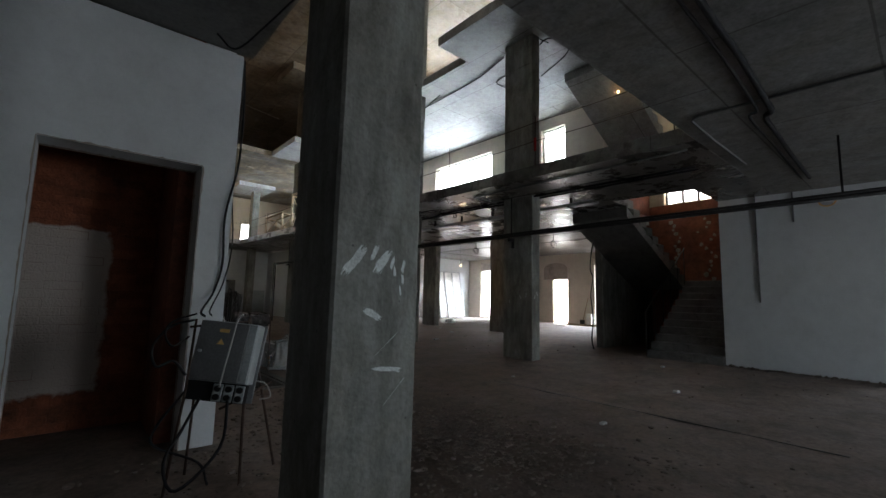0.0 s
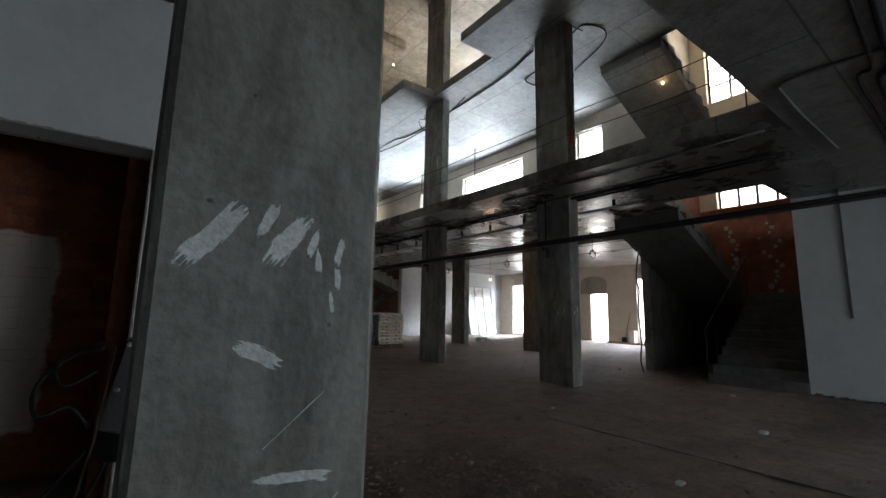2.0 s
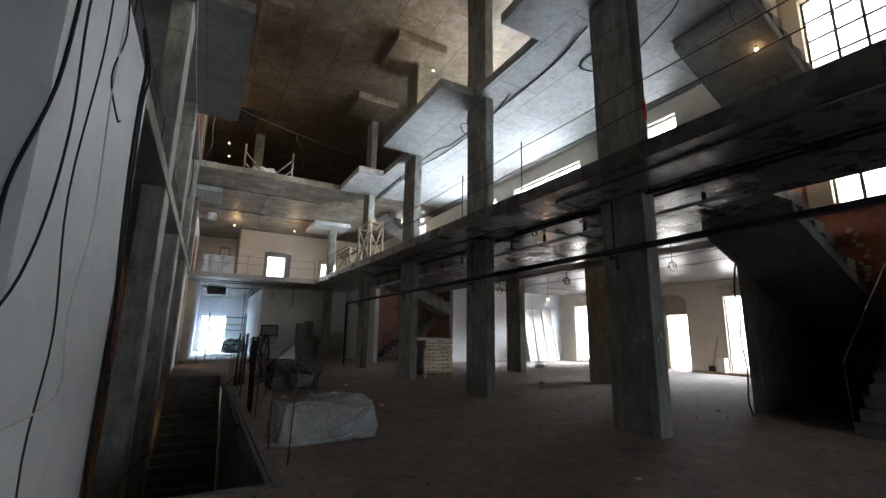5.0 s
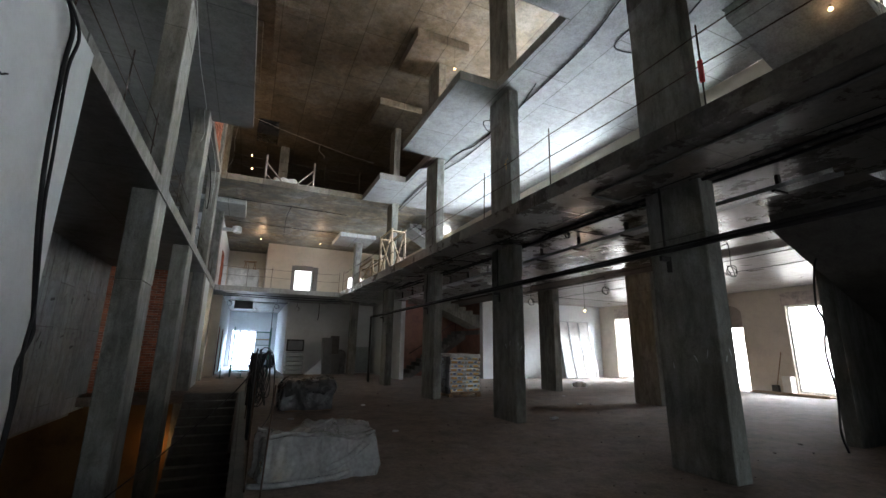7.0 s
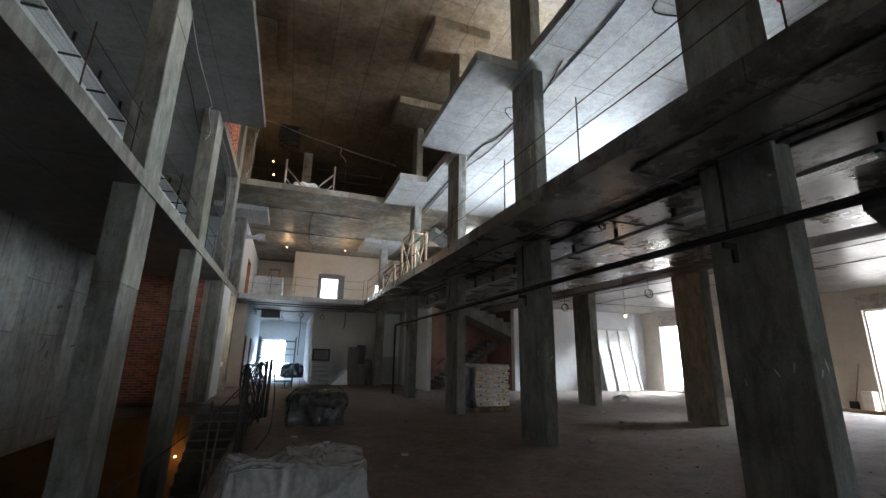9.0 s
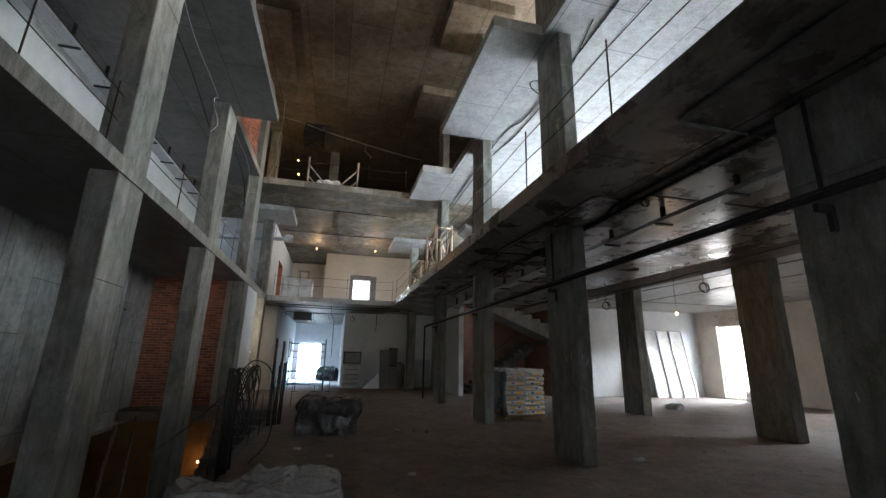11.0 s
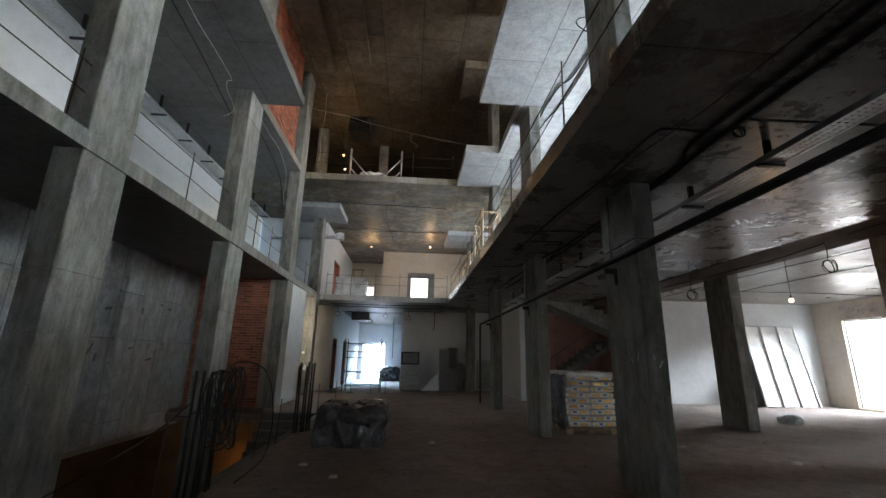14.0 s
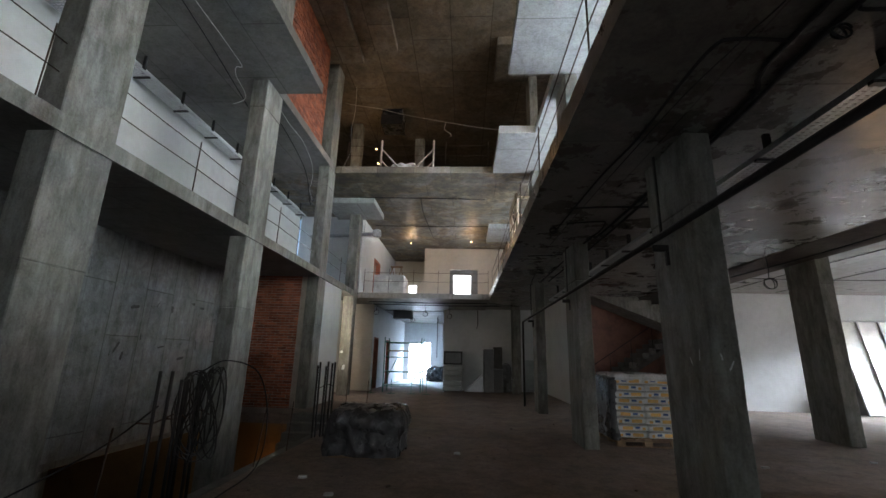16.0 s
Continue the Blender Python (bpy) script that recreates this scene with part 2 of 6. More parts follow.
def shaded_limewash():
    """Bare brick with a ragged field of limewash; its end along X paints the jamb's shade."""
    m = material("shaded_limewash", (0.3, 0.1, 0.052), 0.9, spread=0.3, scale=6, fine=60, bump=0.7, vary=0.2, mid=0.6)
    nt = m.node_tree
    n, link = nt.nodes, nt.links.new
    bs = n["Principled BSDF"]
    geo = n.new("ShaderNodeNewGeometry")
    sep = n.new("ShaderNodeSeparateXYZ")
    link(geo.outputs["Position"], sep.inputs[0])
    rag = n.new("ShaderNodeTexNoise")
    rag.inputs["Scale"].default_value, rag.inputs["Detail"].default_value, rag.inputs["Roughness"].default_value = 3.5, 9, 0.7
    link(geo.outputs["Position"], rag.inputs["Vector"])
    field = None
    # X limit: the jamb's shadow edge, coloured in as dark bare brick
    for axis, start, end in (("X", 0.42, 0.22), ("Z", 0.2, 0.45), ("Z", 1.86, 1.74)):
        r = n.new("ShaderNodeMapRange")
        r.inputs["From Min"].default_value, r.inputs["From Max"].default_value = start, end
        link(sep.outputs[axis], r.inputs["Value"])
        if field is None:
            field = r.outputs[0]
        else:
            k = n.new("ShaderNodeMath")
            k.operation = "MINIMUM"
            link(field, k.inputs[0])
            link(r.outputs[0], k.inputs[1])
            field = k.outputs[0]
    add = n.new("ShaderNodeMath")
    add.operation = "MULTIPLY_ADD"
    add.inputs[1].default_value = 1.0
    link(field, add.inputs[0])
    link(rag.outputs[0], add.inputs[2])
    cut = n.new("ShaderNodeMapRange")
    cut.inputs["From Min"].default_value, cut.inputs["From Max"].default_value, cut.inputs["To Max"].default_value = 0.9, 1.06, 0.92
    link(add.outputs[0], cut.inputs["Value"])
    mx = n.new("ShaderNodeMix")
    mx.data_type = "RGBA"
    mx.inputs["B"].default_value = (0.62, 0.55, 0.5, 1)
    link(cut.outputs[0], mx.inputs["Factor"])
    link(bs.inputs["Base Color"].links[0].from_socket, mx.inputs["A"])
    link(mx.outputs["Result"], bs.inputs["Base Color"])
    return m


LIMEBRICK = shaded_limewash()
PATCH = material("dark_mortar_patch", (0.09, 0.088, 0.085), 0.9, spread=0.3, scale=9, fine=60, bump=0.3)
MORTAR = material("mortar", (0.4, 0.35, 0.3), 0.9, spread=0.25, scale=5, fine=80, bump=0.3)
REDWALL = material("red_primer_wall", (0.27, 0.095, 0.058), 0.85, spread=0.25, scale=5, fine=40, bump=0.2, mid=0.6)
REDWALL_N = material("dusky_red_wall", (0.3, 0.155, 0.12), 0.85, spread=0.3, scale=4, fine=40, bump=0.15)
OCHRE = material("ochre_plaster", (0.3, 0.17, 0.07), 0.85, spread=0.25, scale=2, fine=40, bump=0.1)
STEEL = material("dark_steel", (0.04, 0.038, 0.038), 0.45, 0.5, spread=0.3, scale=10, fine=90, bump=0.05)
RUST = material("rusty_steel", (0.075, 0.045, 0.033), 0.75, 0.3, spread=0.35, scale=14, fine=120, bump=0.2)
ZINC = material("galvanised_steel", (0.6, 0.62, 0.64), 0.45, 0.85, spread=0.12, scale=12, fine=60, bump=0.03)
CABLE = material("black_cable", (0.018, 0.018, 0.02), 0.7, spread=0.2, scale=20, fine=120, bump=0.03, spec=0.25)
DUSTY_CABLE = material("dusty_cable", (0.06, 0.055, 0.052), 0.85, spread=0.3, scale=20, fine=120, bump=0.05, spec=0.2)
PALECABLE = material("white_cable", (0.6, 0.6, 0.58), 0.5, spread=0.1, scale=20, fine=120, bump=0.02)
GREYDUCT = material("grey_conduit", (0.17, 0.17, 0.17), 0.75, spread=0.15, scale=20, fine=120, bump=0.03, spec=0.2)
# trestle timber, paler than the raw timber to carry the daylight on it
PALE_TIMBER = material("lit_pale_timber", (0.72, 0.58, 0.42), 0.7, spread=0.15, scale=9, fine=60, bump=0.1, vary=0.1)
WOOD = material("raw_timber", (0.34, 0.23, 0.14), 0.75, spread=0.3, scale=9, fine=60, bump=0.12, vary=0.2)
DOORWOOD = material("brown_door", (0.22, 0.09, 0.04), 0.5, spread=0.2, scale=8, fine=60, bump=0.05)
FRAME = material("window_frame", (0.55, 0.55, 0.53), 0.5, spread=0.1, scale=10, fine=60, bump=0.02)
PANEL = material("grey_enamel", (0.2, 0.205, 0.21), 0.45, spread=0.12, scale=8, fine=80, bump=0.02)
PANEL_LITE = material("pale_enamel", (0.42, 0.46, 0.47), 0.4, spread=0.1, scale=8, fine=80, bump=0.02)
YELLOW = material("yellow_print", (0.85, 0.55, 0.2), 0.7, spread=0.15, scale=10, fine=60, bump=0.03, grain=0.1)
BLUE = material("blue_print", (0.06, 0.14, 0.36), 0.6, spread=0.15, scale=10, fine=60, bump=0.03)
PAPER = material("white_paper_bag", (0.84, 0.84, 0.82), 0.75, spread=0.12, scale=8, fine=40, bump=0.15, grain=0.1)
GREEN = material("green_scaffold_paint", (0.05, 0.16, 0.11), 0.55, 0.2, spread=0.25, scale=12, fine=80, bump=0.05)
BLACKSHEET = material("dark_plastic_film", (0.035, 0.037, 0.042), 0.28, spread=0.3, scale=6, fine=30, bump=0.2, spec=0.6)
RUBBLE = material("rubble", (0.22, 0.18, 0.152), 0.95, spread=0.3, scale=9, fine=60, bump=0.4, vary=0.3)
SCRAP = material("white_scrap", (0.6, 0.6, 0.58), 0.8, spread=0.15, scale=12, fine=60, bump=0.1)


def film_material(name, colour, alpha_share, rough):
    """Crumpled translucent plastic film."""
    m = material(name, colour, rough, spread=0.2, scale=5, fine=25, bump=0.25, spec=0.6)
    nt = m.node_tree
    bs = nt.nodes["Principled BSDF"]
    clear = nt.nodes.new("ShaderNodeBsdfTransparent")
    mx = nt.nodes.new("ShaderNodeMixShader")
    mx.inputs[0].default_value = alpha_share
    nt.links.new(bs.outputs[0], mx.inputs[2])
    nt.links.new(clear.outputs[0], mx.inputs[1])
    nt.links.new(mx.outputs[0], nt.nodes["Material Output"].inputs["Surface"])
    return m


FILM = film_material("clear_plastic_film", (0.55, 0.56, 0.57), 0.5, 0.2)
WHITE_FILM = film_material("white_stretch_film", (0.85, 0.86, 0.86), 0.85, 0.3)
SMOKE_FILM = film_material("smoky_plastic_film", (0.075, 0.072, 0.074), 0.95, 0.3)


def smear_material():
    """Dry trowelled plaster: dense in the middle of a stroke, broken into streaks at its ends."""
    m = material("white_plaster_smear", (0.8, 0.84, 0.84), 0.9, spread=0.2, scale=12, fine=90, bump=0.3)
    nt = m.node_tree
    n, link = nt.nodes, nt.links.new
    co = n.new("ShaderNodeTexCoord")
    sep = n.new("ShaderNodeSeparateXYZ")
    link(co.outputs["Generated"], sep.inputs[0])
    total = None
    for axis, weight in (("X", 0.8), ("Z", 0.9)):
        # 1 in the middle of the stroke, 0 at its border
        d = n.new("ShaderNodeMath")
        d.operation = "PINGPONG"
        d.inputs[1].default_value = 0.5
        link(sep.outputs[axis], d.inputs[0])
        k = n.new("ShaderNodeMapRange")
        k.interpolation_type = "SMOOTHSTEP"
        k.inputs["From Max"].default_value = 0.42
        k.inputs["To Max"].default_value = weight
        link(d.outputs[0], k.inputs["Value"])
        if total is None:
            total = k
        else:
            mul = n.new("ShaderNodeMath")
            mul.operation = "MULTIPLY"
            link(total.outputs[0], mul.inputs[0])
            link(k.outputs[0], mul.inputs[1])
            total = mul
    mp = n.new("ShaderNodeMapping")
    mp.inputs["Scale"].default_value = (14, 50, 90)
    link(co.outputs["Object"], mp.inputs["Vector"])
    info = n.new("ShaderNodeObjectInfo")
    sh = n.new("ShaderNodeVectorMath")
    sh.operation = "MULTIPLY_ADD"
    sh.inputs[1].default_value = (31, 17, 23)
    link(info.outputs["Random"], sh.inputs[0])
    link(mp.outputs[0], sh.inputs[2])
    tex = n.new("ShaderNodeTexNoise")
    tex.inputs["Scale"].default_value, tex.inputs["Detail"].default_value, tex.inputs["Roughness"].default_value = 1.0, 6, 0.7
    link(sh.outputs[0], tex.inputs["Vector"])
    add = n.new("ShaderNodeMath")
    add.operation = "MULTIPLY_ADD"
    add.inputs[1].default_value = 1.8
    link(tex.outputs[0], add.inputs[0])
    link(total.outputs[0], add.inputs[2])
    cut = n.new("ShaderNodeMapRange")
    cut.inputs["From Min"].default_value, cut.inputs["From Max"].default_value = 0.92, 1.06
    link(add.outputs[0], cut.inputs["Value"])
    clear = n.new("ShaderNodeBsdfTransparent")
    mx = n.new("ShaderNodeMixShader")
    link(cut.outputs[0], mx.inputs[0])
    link(clear.outputs[0], mx.inputs[1])
    link(n["Principled BSDF"].outputs[0], mx.inputs[2])
    link(mx.outputs[0], n["Material Output"].inputs["Surface"])
    return m
SMEAR = smear_material()
GLASS = bpy.data.materials.new("window_glass")
GLASS.use_nodes = True
_g = GLASS.node_tree.nodes["Principled BSDF"]
_g.inputs["Transmission Weight"].default_value, _g.inputs["Roughness"].default_value, _g.inputs["IOR"].default_value = 1.0, 0.02, 1.45
SKYGLOW = glow("bright_overcast_backdrop", (0.93, 0.97, 1.0), 3.0)
SKYGLOW_HIGH = glow("open_sky_backdrop", (0.83, 0.93, 1.0), 23.0)
SKYGLOW_EAST = glow("open_yard_backdrop", (0.97, 0.97, 0.97), 7.0)
BULB = glow("lit_bulb", (1.0, 0.6, 0.28), 7.0)

# ---------------------------------------------------------------- mesh helpers


def obj(name, bm, mat, parent=None, label=""):
    me = bpy.data.meshes.new(name)
    bm.to_mesh(me)
    bm.free()
    for m in (mat if isinstance(mat, (list, tuple)) else [mat]):
        me.materials.append(m)
    ob = new(name, me)
    if parent is not None:
        ob.parent = parent
    if label:
        tagged(ob, label)
    return ob


def part(name, bm, mat, parent, label=""):
    return obj(name, bm, mat, parent, label)


def box(bm, x0, x1, y0, y1, z0, z1, bevel=0.0, index=0):
    b = bmesh.new()
    v = [b.verts.new((x, y, z)) for z in (z0, z1) for x, y in ((x0, y0), (x1, y0), (x1, y1), (x0, y1))]
    for f in ((3, 2, 1, 0), (4, 5, 6, 7), (0, 1, 5, 4), (1, 2, 6, 5), (2, 3, 7, 6), (3, 0, 4, 7)):
        b.faces.new([v[i] for i in f])
    if bevel:
        bmesh.ops.bevel(b, geom=b.edges[:], offset=bevel, segments=1, affect="EDGES")
    merge(bm, b, index)
    return bm


def merge(bm, b, index=0, m=None):
    b.verts.index_update()
    vs = [bm.verts.new(m @ v.co if m else v.co) for v in b.verts]
    for f in b.faces:
        g = bm.faces.new([vs[v.index] for v in f.verts])
        g.material_index, g.smooth = index or f.material_index, f.smooth
    b.free()


def boxes(*rows, bevel=0.0):
    bm = bmesh.new()
    for r in rows:
        box(bm, *r, bevel=bevel)
    return bm


def prism(points, z0, z1, bevel=0.0):
    bm = bmesh.new()
    lo = [bm.verts.new((x, y, z0)) for x, y in points]
    hi = [bm.verts.new((x, y, z1)) for x, y in points]
    bm.faces.new(lo[::-1])
    bm.faces.new(hi)
    k = len(points)
    for i in range(k):
        bm.faces.new((lo[i], lo[(i + 1) % k], hi[(i + 1) % k], hi[i]))
    bmesh.ops.recalc_face_normals(bm, faces=bm.faces[:])
    if bevel:
        bmesh.ops.bevel(bm, geom=bm.edges[:], offset=bevel, segments=1, affect="EDGES")
    return bm


def tube(bm, pts, r, sides=8, closed=False):
    """Sweeps a round section along a line of points."""
    pts = [Vector(p) for p in pts]
    rings = []
    ref = Vector((0, 0, 1))
    for i, p in enumerate(pts):
        d = (pts[min(i + 1, len(pts) - 1)] - pts[max(i - 1, 0)]).normalized()
        a = d.cross(ref)
        if a.length < 0.05:
            a = d.cross(Vector((1, 0, 0)))
        a.normalize()
        b = d.cross(a)
        rings.append([bm.verts.new(p + r * (math.cos(2 * math.pi * k / sides) * a + math.sin(2 * math.pi * k / sides) * b)) for k in range(sides)])
    for q, s in zip(rings, rings[1:]):
        best = min(range(sides), key=lambda o: sum((q[k].co - s[(k + o) % sides].co).length for k in range(sides)))
        for k in range(sides):
            f = bm.faces.new((q[k], q[(k + 1) % sides], s[(k + 1 + best) % sides], s[(k + best) % sides]))
            f.smooth = True
    bm.faces.new(rings[0][::-1])
    bm.faces.new(rings[-1])
    return bm


def smooth_line(pts, steps=6):
    """Catmull-Rom line through the points."""
    p = [Vector(q) for q in pts]
    p = [2 * p[0] - p[1]] + p + [2 * p[-1] - p[-2]]
    out = []
    for i in range(1, len(p) - 2):
        for s in range(steps):
            t = s / steps
            a, b, c, d = p[i - 1], p[i], p[i + 1], p[i + 2]
            out.append(0.5 * ((2 * b) + (c - a) * t + (2 * a - 5 * b + 4 * c - d) * t * t + (3 * b - a - 3 * c + d) * t ** 3))
    out.append(p[-2])
    return out


def wall_rows(axis, at, thick, a0, a1, z0, z1, holes=()):
    """Boxes of a wall along an axis ('x' or 'y'), with holes (a0, a1, z0, z1) left open; thick is signed, away from the room."""
    rows = []
    cuts = sorted({a0, a1, *[h[0] for h in holes], *[h[1] for h in holes]})
    for s, e in zip(cuts, cuts[1:]):
        mid = (s + e) / 2
        zs = sorted([(h[2], h[3]) for h in holes if h[0] < mid < h[1]])
        z = z0
        for lo, hi in zs + [(z1, z1)]:
            if lo - z > 0.001:
                lohi = sorted((at, at + thick))
                rows.append((s, e, *lohi, z, lo) if axis == "x" else (*lohi, s, e, z, lo))
            z = hi
    return rows


def wall(name, axis, at, thick, a0, a1, z0, z1, mat, holes=(), label=""):
    bm = boxes(*wall_rows(axis, at, thick, a0, a1, z0, z1, holes))
    ob = obj(name, bm, mat)
    return tagged(ob, label or "plain closing wall of the hall", "wall", kind="structure")


def structure(name, bm, mat, label, category):
    return tagged(obj(name, bm, mat), label, category, kind="structure")

# ---------------------------------------------------------------- structure
W1, WT = 3.65, 3.86      # first-floor slab along the west side: underside, top
S2, T2 = 7.20, 7.42      # second-floor slab
ROOF = 10.92
RISE = 0.0108            # the east slab climbs slightly towards the north


def sloped(bm, k=RISE):
    for v in bm.verts:
        v.co.z += k * v.co.y
    return bm


def chipped(bm, amount, scale=7.0):
    """Uneven cast edges."""
    for v in bm.verts:
        v.co += amount * Vector(noise.noise_vector(v.co * scale))
    return bm


def fine_slab(points, z0, z1, step=0.25, chip=0.008):
    """Slab whose outline is cut into short uneven lengths."""
    ring = []
    for (xa, ya), (xb, yb) in zip(points, points[1:] + points[:1]):
        k = max(1, int(math.hypot(xb - xa, yb - ya) / step))
        for i in range(k):
            x, y = xa + (xb - xa) * i / k, ya + (yb - ya) * i / k
            d = noise.noise_vector(Vector((x * 6, y * 6, z0)))
            c = chip if i else 0
            ring.append((x + c * d.x, y + c * d.y))
    return prism(ring, z0, z1)


floor_bm = bmesh.new()
for x0, x1, y0, y1 in ((2.5, 24, -8, 40), (-8, 1.1, -8, 6.0), (1.1, 2.5, -8, 5.8), (-8, 2.5, 17.1, 40)):
    nx, ny = max(2, int((x1 - x0) / 0.22)), max(2, int((y1 - y0) / 0.22))
    vs = {}
    for i in range(nx + 1):
        for j in range(ny + 1):
            x, y = x0 + (x1 - x0) * i / nx, y0 + (y1 - y0) * j / ny
            near = max(0.0, 1 - math.hypot(x - 1.5, y - 3.0) / 5)
            z = -0.012 + (0.010 + 0.02 * near) * noise.fractal(Vector((x * 1.7, y * 1.7, 3)), 1.0, 2.0, 5)
            vs[i, j] = floor_bm.verts.new((x, y, min(z, 0.02)))
    for i in range(nx):
        for j in range(ny):
            f = floor_bm.faces.new((vs[i, j], vs[i + 1, j], vs[i + 1, j + 1], vs[i, j + 1]))
            f.smooth = True
    box(floor_bm, x0, x1, y0, y1, -0.3, -0.06)
structure("floor", floor_bm, DIRT, "dusty brown screed floor with rubble and scuffs", "floor")

structure("slab_first_floor_east", sloped(fine_slab([(6.24, 1.803), (6.24, 36), (11.4, 36), (11.4, 23.6), (9.1, 23.6), (9.1, 20.9), (11.4, 20.9), (11.4, 5.9), (9.7, 5.9), (9.7, 4.38), (9.0, 4.38), (9.0, 2.75), (14.4, 2.75), (14.4, 1.803)], 3.42, 3.64)), CONC_GALLERY, "smooth concrete slab of the first floor gallery, darkened for shade", "slab")
structure("slab_first_floor_south", sloped(fine_slab([(1.15, -8), (14.4, -8), (14.4, 1.8), (1.15, 1.8)], 3.42, 3.64)), CONC_SOUTH, "matte grey concrete slab over the south bay, lightened for daylight", "slab")
structure("slab_first_floor_west", fine_slab([(-2, 6.1), (1.0, 6.1), (1.0, 22.4), (-2, 22.4)], W1, WT), CONC_SOFFIT, "grey concrete slab of the west gallery", "slab")
structure("slab_first_floor_north", fine_slab([(-2, 22.4), (6.24, 22.4), (6.24, 36), (-2, 36)], W1 + 0.01, WT + 0.01), CONC_SOFFIT, "grey concrete slab of the north gallery", "slab")
structure("slab_first_floor_corner", fine_slab([(-8, -8), (1.15, -8), (1.15, 3.83), (-8, 3.83)], 3.40, 3.66), CONC_SOFFIT, "dark concrete slab over the entrance corner", "slab")
structure("slab_over_shaft", boxes((-8, 1.0, 3.83, 6.1, W1, WT)), CONC_SOFFIT, "concrete slab over the plastered shaft", "slab")
structure("slab_second_floor_west", fine_slab([(-2, -8), (1.0, -8), (1.0, 9.3), (2.0, 9.3), (2.0, 14.1), (1.0, 14.1), (1.0, 18.4), (-2, 18.4)], S2, T2), CONC_SOFFIT, "grey concrete slab of the second floor with a projecting plate", "slab")
structure("slab_second_floor_north", fine_slab([(-2, 18.4), (11.4, 18.4), (11.4, 36), (-2, 36)], S2, T2), CONC_STAINED, "water-stained concrete slab of the second floor", "slab")
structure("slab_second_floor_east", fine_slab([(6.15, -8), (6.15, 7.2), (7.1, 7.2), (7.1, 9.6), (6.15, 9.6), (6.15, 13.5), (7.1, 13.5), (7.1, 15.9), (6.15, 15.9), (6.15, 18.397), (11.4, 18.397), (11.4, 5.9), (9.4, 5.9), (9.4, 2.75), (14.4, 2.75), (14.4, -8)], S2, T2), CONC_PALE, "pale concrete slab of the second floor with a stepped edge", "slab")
structure("slab_second_floor_south", boxes((1.0, 6.15, -8, 1.9, S2, T2)), CONC_SOFFIT, "grey concrete slab of the second floor", "slab")
# thin strips in lighter concrete paint the light on the slab fronts
structure("slab_edge_west", chipped(boxes(*[(1.0, 1.012, y, y + 0.4, W1, WT) for y in [6.12 + 0.4 * i for i in range(40)]]), 0.004), CONCRETE, "paler strip for the lit edge of the west gallery slab", "slab edge")
structure("slab_edge_north", chipped(boxes(*[(x, x + 0.4, 22.386, 22.4, W1 + 0.01, WT + 0.01) for x in [1.02 + 0.4 * i for i in range(13)]]), 0.004), CONC_PALE, "paler strip for the lit edge of the north gallery slab", "slab edge")
structure("slab_edge_top", chipped(boxes(*[(x, x + 0.4, 18.386, 18.4, S2, T2) for x in [1.02 + 0.4 * i for i in range(12)]]), 0.004), CONC_ROOF, "lighter stained strip for the lit edge of the second-floor slab", "slab edge")
roof = boxes((-2.4, 14.8, -8, 36, ROOF, ROOF + 0.3))
for y0, y1 in ((8.4, 10.6), (12.6, 14.5), (16.7, 18.5)):
    box(roof, 6.2, 7.95, y0, y1, ROOF - 0.3, ROOF - 0.002, bevel=0.01)
box(roof, 2.2, 3.1, 13.2, 17.0, ROOF - 0.22, ROOF - 0.002, bevel=0.01)
box(roof, -0.2, 1.9, 14.4, 17.6, ROOF - 0.2, ROOF - 0.002, bevel=0.01)
structure("ceiling", roof, CONC_ROOF, "dark brown-stained concrete roof soffit with drop panels", "ceiling")
structure("ceiling_east_hall", boxes((11.7, 21.2, 5.9, 24.6, 3.8, 4.0)), CONC_HALL, "pale concrete ceiling of the side hall", "ceiling")
structure("beam_east", boxes((11.4, 12.5, 5.9, 24.4, 3.55, 3.8), bevel=0.012), CONC_BROWN, "concrete beam along the side hall, darkened for its unlit face", "beam")
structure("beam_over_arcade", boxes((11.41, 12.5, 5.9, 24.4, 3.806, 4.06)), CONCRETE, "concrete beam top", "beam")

# basement under the stair pit
structure("floor_basement", boxes((-8, 3, 4, 20, -3.5, -3.3)), DIRT, "dark concrete basement floor", "floor")
wall("wall_basement_east", "y", 2.5, 0.3, 5.8, 17.1, -3.3, -0.302, CONCRETE, label="dark concrete retaining wall of the stair pit")
wall("wall_basement_south", "x", 6.1, -0.3, -8, 2.5, -3.3, -0.302, CONCRETE, label="dark concrete wall of the stair pit")
wall("wall_basement_north", "x", 17.9, 0.3, -8, 1.0, -3.3, -0.31, OCHRE, label="ochre basement wall lit by a bulb")
wall("wall_basement_west", "y", -6, -0.3, 6.1, 17.9, -3.3, -0.45, CONCRETE, label="dark basement wall")
structure("ceiling_basement", boxes((-8, -1.81, 6.1, 17.86, -0.6, -0.4)), CONC_SOFFIT, "concrete basement ceiling", "ceiling")

# walls
wall("wall_shaft_south", "x", 3.83, 0.28, -8, 1.075, 0, W1 - 0.26, PLASTER, [(-0.2, 0.82, 0, 2.3)], "white plastered wall with a rough doorway")
wall("wall_shaft_east", "y", 1.075, -0.25, 4.11, 6.1, -0.3, W1, PLASTER, label="white plastered side of the shaft, hung with cables")
wall("wall_shaft_north", "x", 6.1, -0.25, -8, 0.825, -0.3, W1, PLASTER, label="white plastered wall")
wall("wall_shaft_inner", "y", 0.818, -0.12, 4.11, 5.84, 0, W1, REDWALL, label="rough red-brown wall in the niche")
